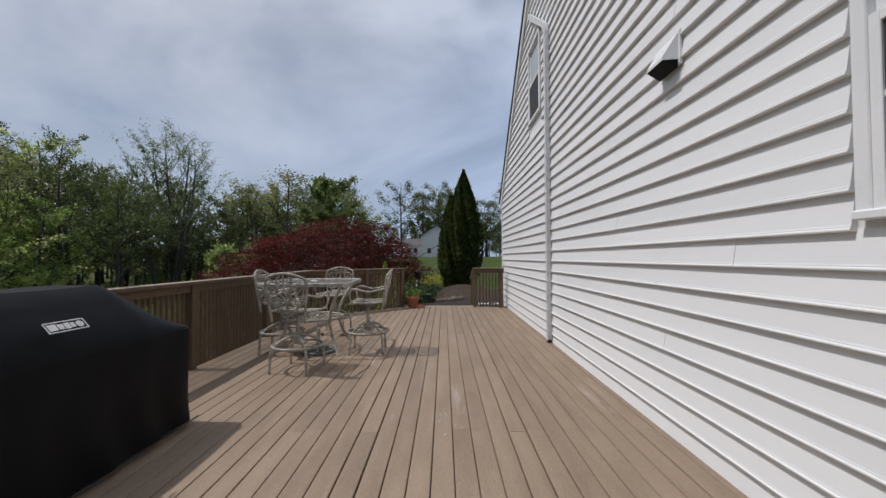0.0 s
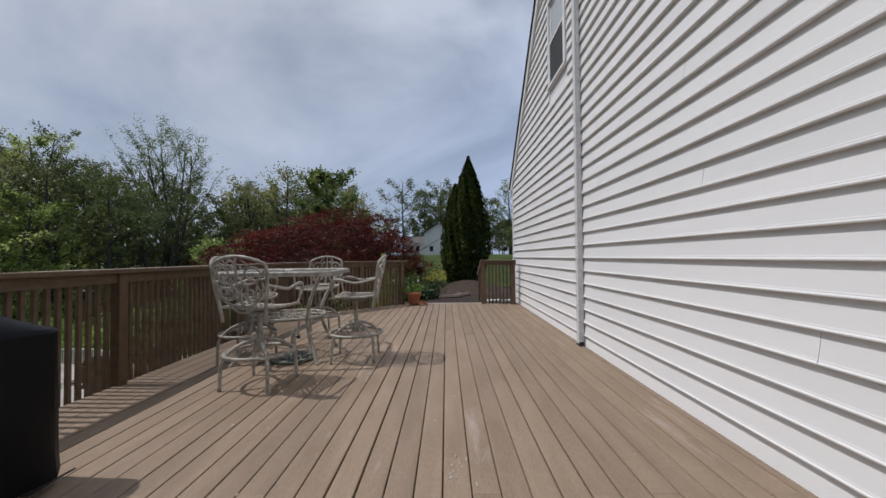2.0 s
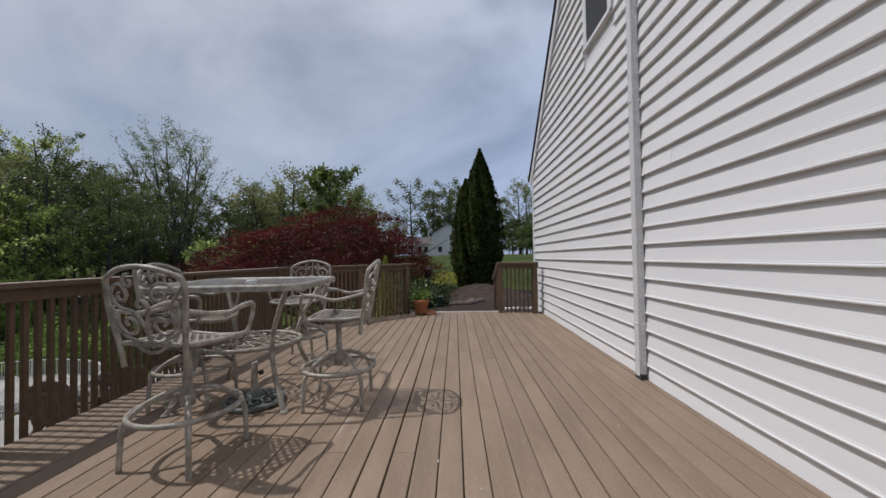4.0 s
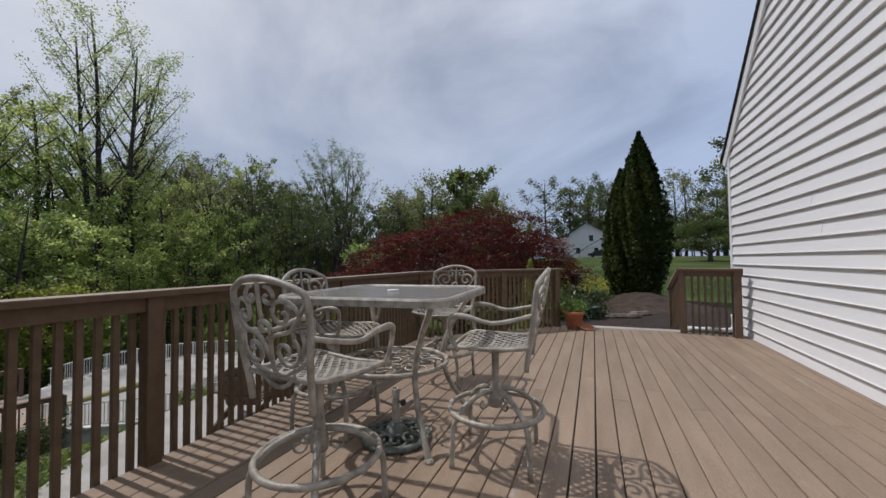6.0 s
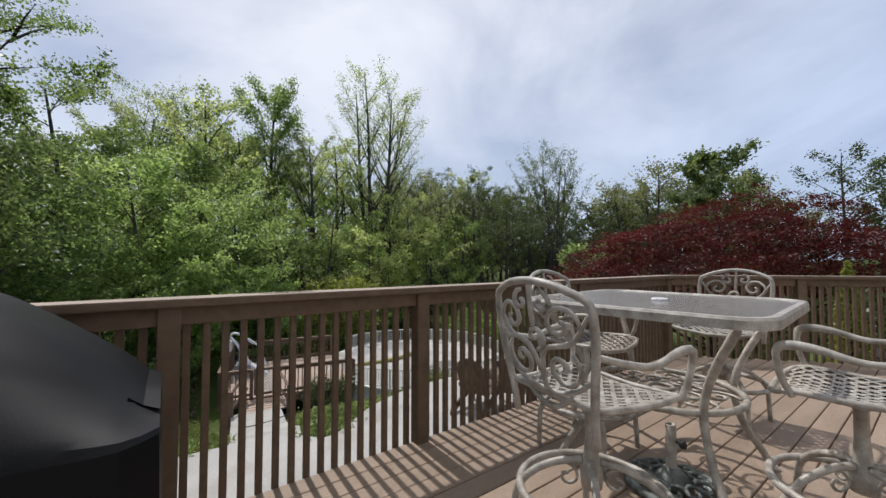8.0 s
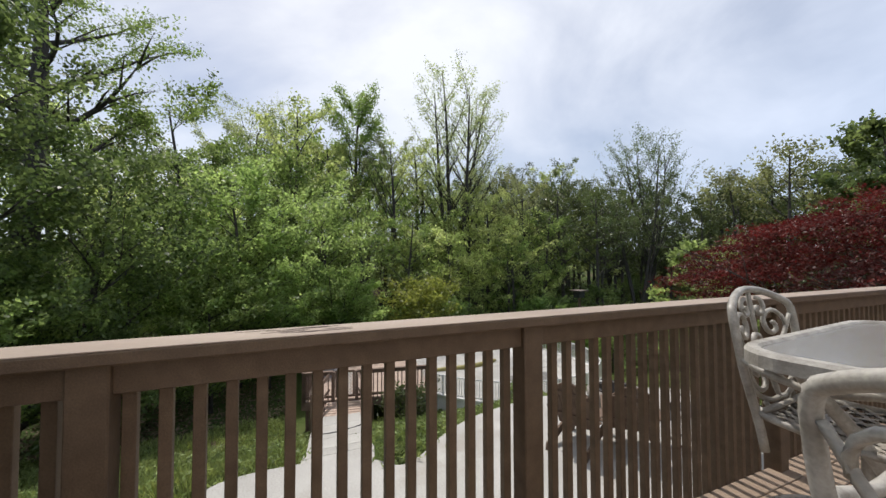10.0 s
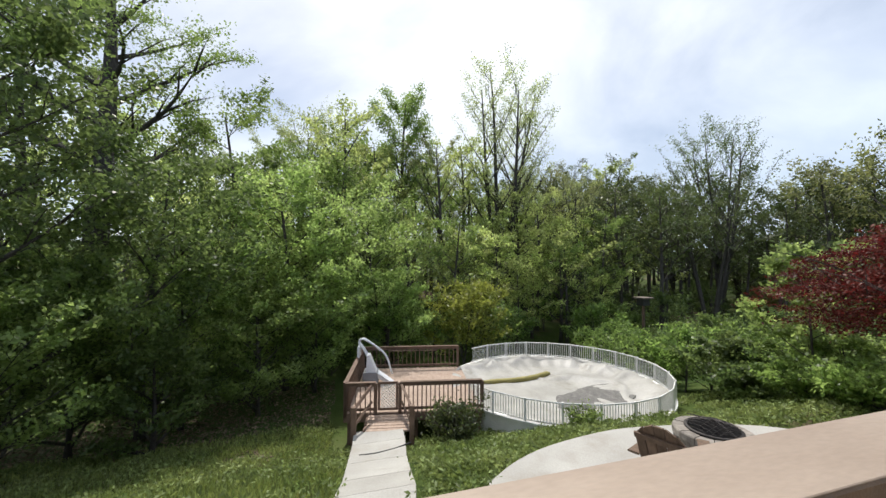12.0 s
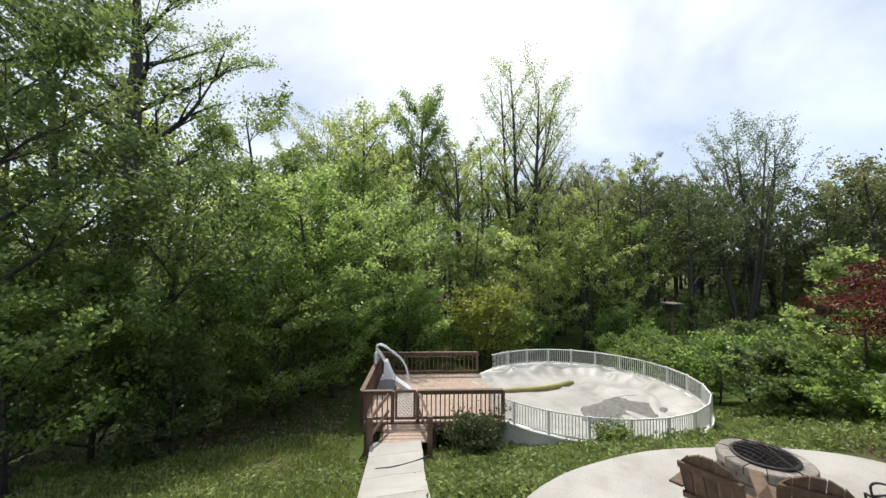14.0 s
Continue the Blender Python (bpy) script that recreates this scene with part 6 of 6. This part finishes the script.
pot = thing("flower_pot", "orange terracotta pot with green seedlings on the deck", "flower pot", at=pose(-0.80, 10.02, 0.0))
part("body", Shape().lathe([(0.10, 0.0), (0.115, 0.01), (0.16, 0.24), (0.178, 0.245), (0.18, 0.30), (0.16, 0.30), (0.145, 0.25), (0.1, 0.2)], 28), M_TERRA, pot, smooth=True)
part("soil", Shape().lathe([(0.0, 0.262), (0.15, 0.258), (0.15, 0.25), (0, 0.25)], 16), M_SOIL, pot)
r = np.random.default_rng(4)
c = r.normal(size=(260, 3)) * np.array([0.09, 0.09, 0.07]) + np.array([0, 0, 0.36])
tagged(part("plant", leaf_mesh("plant", c, 0.07, M_LEAF, r), M_LEAF, pot, "small green plants"), kind="stuff")
saucer = thing("plant_saucer", "terracotta saucer tipped against the pot", "saucer", at=pose(-0.60, 9.95, 0.035, 12, 8, 0))
part("dish", Shape().lathe([(0.0, -0.02), (0.11, -0.02), (0.135, 0.015), (0.125, 0.015), (0.105, -0.01), (0.0, -0.01)], 24), M_TERRA, saucer, smooth=True)
gp = thing("planter_tub", "dark green plastic planter standing in the bed", "planter", at=pose(-0.55, 11.6, -0.06))
part("body", Shape().lathe([(0.13, 0.0), (0.15, 0.02), (0.19, 0.24), (0.2, 0.26), (0.185, 0.26), (0.17, 0.2), (0.0, 0.2)], 24), M_GREENPOT, gp, smooth=True)

mound = Shape()
mv, n = [], 40
for j in range(9):
    for i in range(n):
        a_, q = 2 * math.pi * i / n, j / 8
        x_, y_ = 0.75 + 1.75 * (1 - q) * math.cos(a_), 14.6 + 2.0 * (1 - q) * math.sin(a_)
        mv.append((x_, y_, -0.06 + 0.34 * smoothstep(0, 1, q) + 0.05 * noise.noise((x_ * 2.2, y_ * 2.2, 1.0)) * q))
mound.add(mv, [(j * n + i, j * n + (i + 1) % n, (j + 1) * n + (i + 1) % n, (j + 1) * n + i) for j in range(8) for i in range(n)])
tagged(part("mulch_mound", mound, M_MULCH, smooth=True), "brown leaf-strewn mulch mound round the arborvitae", "planting bed", kind="structure")

lamp = thing("bollard_lamp", "black garden bollard lamp beside the lawn", "garden lamp", at=pose(-0.98, 14.6, float(ground_z(-0.98, 14.6))))
part("post", Shape().lathe([(0.07, 0), (0.05, 0.05), (0.045, 0.55), (0.11, 0.56), (0.10, 0.8), (0.2, 0.83), (0.19, 0.87), (0.0, 0.93)], 14), M_BLACKIRON, lamp)


def clump(name, label, x, y, n, spread, h, size, mat, seed, group="", z=None):
    r = np.random.default_rng(seed)
    c = r.normal(size=(n, 3)) * np.array([spread, spread, h * 0.35]) + np.array([0, 0, h * 0.5])
    c[:, 2] = np.abs(c[:, 2])
    t = thing(name, label, "plant", at=pose(x, y, float(ground_z(x, y)) if z is None else z), group=group)
    part("leaves", leaf_mesh("leaves", c, size, mat, r, 0.3), mat, t)
    part("stem", Shape().tube([(0, 0, -0.05), (0, 0, h * 0.6)], 0.02, 5), M_BARK, t)


for k, (x, y, sp, h, mat) in enumerate(((-0.7, 17.8, 0.45, 0.5, M_LEAFGOLD), (0.1, 18.6, 0.4, 0.45, M_LEAFGOLD), (-1.6, 18.8, 0.45, 0.5, M_LEAFGOLD), (-0.4, 20.5, 0.5, 0.5, M_LEAFGOLD))):
    clump("gold_shrub", "low golden-yellow shrub at the lawn edge", x, y, 380, sp * 0.5, h * 0.7, 0.07, mat, 200 + k, "golden shrubs")
for k, (x, y, sp, h) in enumerate(((-1.05, 11.3, 0.16, 0.35), (-0.75, 11.7, 0.18, 0.3), (-1.35, 12.0, 0.22, 0.45), (-0.5, 12.1, 0.16, 0.25), (-1.2, 13.0, 0.26, 0.5), (-0.8, 13.6, 0.22, 0.4), (-1.6, 13.8, 0.3, 0.7), (-0.3, 14.3, 0.2, 0.3), (-1.9, 12.6, 0.26, 0.7))):
    clump("hosta_plant", "green leafy perennial clump in the bed", x, y, 420, sp, h, 0.10, M_LEAFBED, 220 + k, "perennials in the bed", -0.06)
dc = thing("dwarf_conifer", "small bright green conical shrub behind the railing", "shrub", at=pose(-1.62, 10.55, -0.75))
r = np.random.default_rng(240)
q, a_ = r.random(2200) ** 0.7, r.random(2200) * 2 * np.pi
rad_ = 0.30 * (1 - q) ** 0.75 * (1 - 0.3 * r.random(2200) ** 2)
part("crown", leaf_mesh("crown", np.stack([rad_ * np.cos(a_), rad_ * np.sin(a_), q * 1.95], 1), 0.07, M_LEAFYELLOW, r), M_LEAFYELLOW, dc)
part("trunk", Shape().tube([(0, 0, -0.6), (0, 0, 1.5)], 0.025, 6), M_BARK, dc)


# ---- distant house
def far_house(x, y, z, turn, sc=1.0):
    h = thing("house", "distant white two-storey house with a grey gable roof", "house", at=pose(x, y, z, 0, 0, turn) @ Matrix.Scale(sc, 4))
    W, D, E, R = 7.5, 9.0, 5.2, 7.6
    s = Shape()
    s.add([(-W / 2, 0, -1), (W / 2, 0, -1), (W / 2, 0, E), (0, 0, R), (-W / 2, 0, E), (-W / 2, D, -1), (W / 2, D, -1), (W / 2, D, E), (0, D, R), (-W / 2, D, E)],
          [(0, 1, 2, 3, 4), (9, 8, 7, 6, 5), (0, 5, 6, 1), (1, 6, 7, 2), (4, 9, 5, 0)])
    wall_ = part("wall", s, M_FARWALL, h)
    for sx in (-1, 1):
        part("roof", Shape().add([(sx * (W / 2 + 0.4), -0.4, E - 0.28), (0, -0.4, R + 0.03), (0, D + 0.4, R + 0.03), (sx * (W / 2 + 0.4), D + 0.4, E - 0.28), (sx * (W / 2 + 0.4), -0.4, E - 0.08), (0, -0.4, R + 0.25), (0, D + 0.4, R + 0.25), (sx * (W / 2 + 0.4), D + 0.4, E - 0.08)],
                                 [(0, 1, 2, 3), (4, 7, 6, 5), (0, 4, 5, 1), (3, 2, 6, 7), (0, 3, 7, 4)]), M_FARROOF, h)
    part("wing_wall", Shape().box(-W / 2 - 4.5, 1.0, -1, -W / 2, D - 1, 2.8), M_FARWALL, h)
    part("wing_roof", Shape().add([(-W / 2 - 4.8, 0.6, 2.7), (-W / 2, 0.6, 2.7), (-W / 2, D / 2, 4.6), (-W / 2 - 4.8, D / 2, 4.6), (-W / 2 - 4.8, D - 0.6, 2.7), (-W / 2, D - 0.6, 2.7)], [(0, 1, 2, 3), (3, 2, 5, 4), (0, 3, 4), (1, 5, 2)]), M_FARROOF, h)
    for wx, wz in ((-1.9, 0.6), (1.9, 0.6), (0.9, 3.4), (-7.0, 0.7), (-5.4, 0.7)):
        y0 = 0.0 if wx > -3 else 1.0
        win = part("window", Shape().cbox(wx - 0.55, y0 - 0.06, wz, wx + 0.55, y0 + 0.02, wz + 1.5, 0.02), M_TRIM, h)
        part("pane", Shape().box(wx - 0.45, y0 - 0.08, wz + 0.1, wx + 0.45, y0 - 0.062, wz + 1.4), M_PANE, win)
    part("chimney", Shape().box(1.2, 4, R - 2, 1.9, 4.8, R + 0.9), M_ROCK, h)


far_house(-1.6, 84, float(ground_z(-1.6, 84)) + 0.2, 0, 0.9)
car = thing("parked_car", "dark car parked before the distant white house", "car", at=pose(0.8, 80, float(ground_z(0.8, 80))))
body = [(-2.2, 0.3), (-2.2, 0.75), (-1.5, 0.85), (-0.9, 1.35), (0.6, 1.38), (1.3, 0.9), (2.2, 0.75), (2.2, 0.3)]
part("body", Shape().extrude(body, -0.85, 0.85), M_DARKSEAM, car)
for wx in (-1.35, 1.35):
    for wy in (-0.8, 0.8):
        part("wheel", Shape().tube([(wx, wy - 0.1, 0.32), (wx, wy + 0.1, 0.32)], 0.32, 14), M_BLACKIRON, car)

# ---- bird table and pale brush pile at the wood edge
bt = thing("bird_table", "small wooden bird table with a pale roof", "bird table", at=pose(-16.96, 18.5, float(ground_z(-16.96, 18.5))))
part("pole", Shape().cbox(-0.05, -0.05, 0, 0.05, 0.05, 3.6, 0.005), M_OLDWOOD, bt)
part("box", Shape().cbox(-0.2, -0.2, 3.6, 0.2, 0.2, 3.94, 0.01), M_BLACKIRON, bt)
part("roof", Shape().cbox(-0.34, -0.32, 3.94, 0.34, 0.32, 4.0, 0.01), M_ROCK, bt)


# ---- grass and weeds (nobody could count them)
def on_slab(x, y):
    poly = [edge[0]] + edge_s + [edge[-1]]
    patio = np.zeros(x.shape, bool)
    for (xa, ya), (xb, yb) in zip(poly, poly[1:] + poly[:1]):
        if ya != yb:
            patio ^= ((ya > y) != (yb > y)) & (x < (xb - xa) * (y - ya) / (yb - ya) + xa)
    shift = (-7.3 - x) * 0.13
    walk_ = (x < -7.0) & (x > -11.2) & (y > 3.9 + shift) & (y < 5.16 + shift)
    pd = (x < -11.7) & (x > -16.8) & (y > 4.0) & (y < 8.6)
    pl = (x - POOL[0]) ** 2 + (y - POOL[1]) ** 2 < (POOL_R + 0.1) ** 2
    bed = (x > -1.5) & (x < 2.6) & (y > 10.4) & (y < 16.4)
    return patio | walk_ | pd | pl | bed


def blades(name, label, x0, x1, y0, y1, n, length, mat, seed, density=None, wide=0.12):
    r = np.random.default_rng(seed)
    x, y = r.uniform(x0, x1, n), r.uniform(y0, y1, n)
    patch = np.array([noise.noise((a * 0.45, b * 0.45, seed)) for a, b in zip(x, y)])
    ok = ~on_slab(x, y) & (patch > (density if density is not None else -9))
    x, y = x[ok], y[ok]
    z0 = ground_z(x, y)
    k = len(x)
    L = length * r.uniform(0.5, 1.4, k)
    a = r.uniform(0, 2 * np.pi, k)
    d = np.stack([np.cos(a), np.sin(a), np.zeros(k)], 1)
    side = np.stack([-np.sin(a), np.cos(a), np.zeros(k)], 1) * (L * wide * 0.5)[:, None]
    base = np.stack([x, y, z0 - 0.02], 1)
    tip = base + d * (L * r.uniform(0.1, 0.75, k))[:, None] + np.array([0, 0, 1.0]) * L[:, None]
    midp = base * 0.5 + tip * 0.5 + np.array([0, 0, 1.0]) * (L * 0.12)[:, None]
    v = np.stack([base, midp + side, tip, midp - side], 1).reshape(-1, 3)
    me = bpy.data.meshes.new(name)
    me.vertices.add(4 * k)
    me.vertices.foreach_set("co", v.astype(np.float32).ravel())
    me.loops.add(4 * k)
    me.loops.foreach_set("vertex_index", np.arange(4 * k, dtype=np.int32))
    me.polygons.add(k)
    me.polygons.foreach_set("loop_start", np.arange(0, 4 * k, 4, dtype=np.int32))
    me.polygons.foreach_set("loop_total", np.full(k, 4, dtype=np.int32))
    me.materials.append(mat)
    me.update(calc_edges=True)
    me.validate()
    tagged(new(name, me), label, "grass", kind="stuff")


blades("grass", "long unmown spring grass on the slope", -14.5, -7.0, -3.5, 4.2, 26000, 0.17, M_GRASSBLADE, 61, -0.25)


def weeds(name, label, x0, x1, y0, y1, n, h, size, mat, seed, density=-9.0):
    """Low leafy growth: leaves gathered into tufts over the ground."""
    r = np.random.default_rng(seed)
    tx, ty = r.uniform(x0, x1, n // 14), r.uniform(y0, y1, n // 14)
    patch = np.array([noise.noise((a * 0.5, b * 0.5, seed)) for a, b in zip(tx, ty)])
    ok = ~on_slab(tx, ty) & (patch > density)
    tx, ty, th = tx[ok], ty[ok], h * (0.7 + 0.9 * np.clip(patch[ok] + 0.4, 0, 1))
    k = np.repeat(np.arange(len(tx)), 14)
    c = np.stack([tx[k] + r.normal(size=len(k)) * 0.10, ty[k] + r.normal(size=len(k)) * 0.10, ground_z(tx[k], ty[k]) + th[k] * r.random(len(k)) ** 0.7], 1)
    tagged(new(name, leaf_mesh(name, c, size, mat, r, 0.2, 0.4)), label, "weeds", kind="stuff")


weeds("weeds", "leafy green weeds between the walk and the patio", -12.4, -6.8, 4.9, 9.8, 34000, 0.17, 0.09, M_WEED, 62)
weeds("weeds", "leafy weeds along the patio edge and pool", -12.2, -4.5, 9.4, 17.5, 30000, 0.16, 0.10, M_WEED, 63, -0.3)
weeds("weeds", "low weeds in the grass slope by the walk", -14.5, -6.2, -3.5, 4.6, 34000, 0.16, 0.085, M_WEED, 65, -0.15)
blades("grass", "short lawn grass beyond the planting bed", -8, 8, 12.5, 30, 24000, 0.10, M_LAWN, 64)
own_tree(-11.15, 6.9, "wild_shrub", "grey-green wild shrub growing against the pool deck", "bush", 101, M_LEAFSHADE, 2200, 0.075, 0.25, height=0.95, spread=0.6, first=0.05, limbs=10, subs=4, stems=3, trunk_r=0.02)
own_tree(-9.75, 9.45, "box_shrub", "small round green shrub beside the pool fence", "bush", 102, M_LEAF, 1500, 0.06, 0.13, height=0.5, spread=0.32, first=0.05, limbs=9, subs=3, stems=2, trunk_r=0.015)


def litter(name, label, x0, x1, y0, y1, n, seed):
    r = np.random.default_rng(seed)
    x, y = r.uniform(x0, x1, n), r.uniform(y0, y1, n)
    ok = ~on_slab(x, y)
    c = np.stack([x[ok], y[ok], ground_z(x[ok], y[ok]) + 0.02], 1)
    tagged(new(name, leaf_mesh(name, c, 0.10, M_DEADLEAF, r, 0.8)), label, "leaf litter", kind="stuff")


litter("leaf_litter", "brown fallen leaves under the trees", -20, -11.5, -6, 4.2, 9000, 71)

pipe = thing("drain_pipe", "white plastic drain pipe lying along the house corner", "pipe", at=pose(1.60, 10.42, -0.02))
part("pipe", Shape().tube(bend([(0.04, 0.1, 0.3), (0.03, 0.06, 0.1), (-0.05, 0.02, 0.05), (-0.3, 0.0, 0.045), (-0.62, 0.02, 0.045)], 5), 0.04, 10), M_TRIM, pipe, smooth=True)
part("collar", Shape().tube([(-0.3, 0.0, 0.045), (-0.36, 0.002, 0.045)], 0.048, 12), M_TRIM, pipe)
rng = random.Random(17)
for k in range(9):
    s = Shape().lathe([(0.05, 0.0), (0.28, 0.02), (0.34, 0.14), (0.22, 0.28), (0.04, 0.33)], 9)
    s.v = [(a * (1 + 0.35 * noise.noise((a * 3 + k, b * 3, c * 3))), b * (1 + 0.35 * noise.noise((a * 3, b * 3 + k, c * 3))), c) for a, b, c in s.v]
    x, y = -13.6 + rng.uniform(-1.4, 1.4), 20.2 + rng.uniform(-0.9, 0.9)
    tagged(part("boulder", s, M_CONC, at=pose(x, y, float(ground_z(x, y)) + 0.55, rng.uniform(-10, 10), 0, rng.uniform(0, 360))), "pale boulder among the bushes", "rock", "pale boulders")
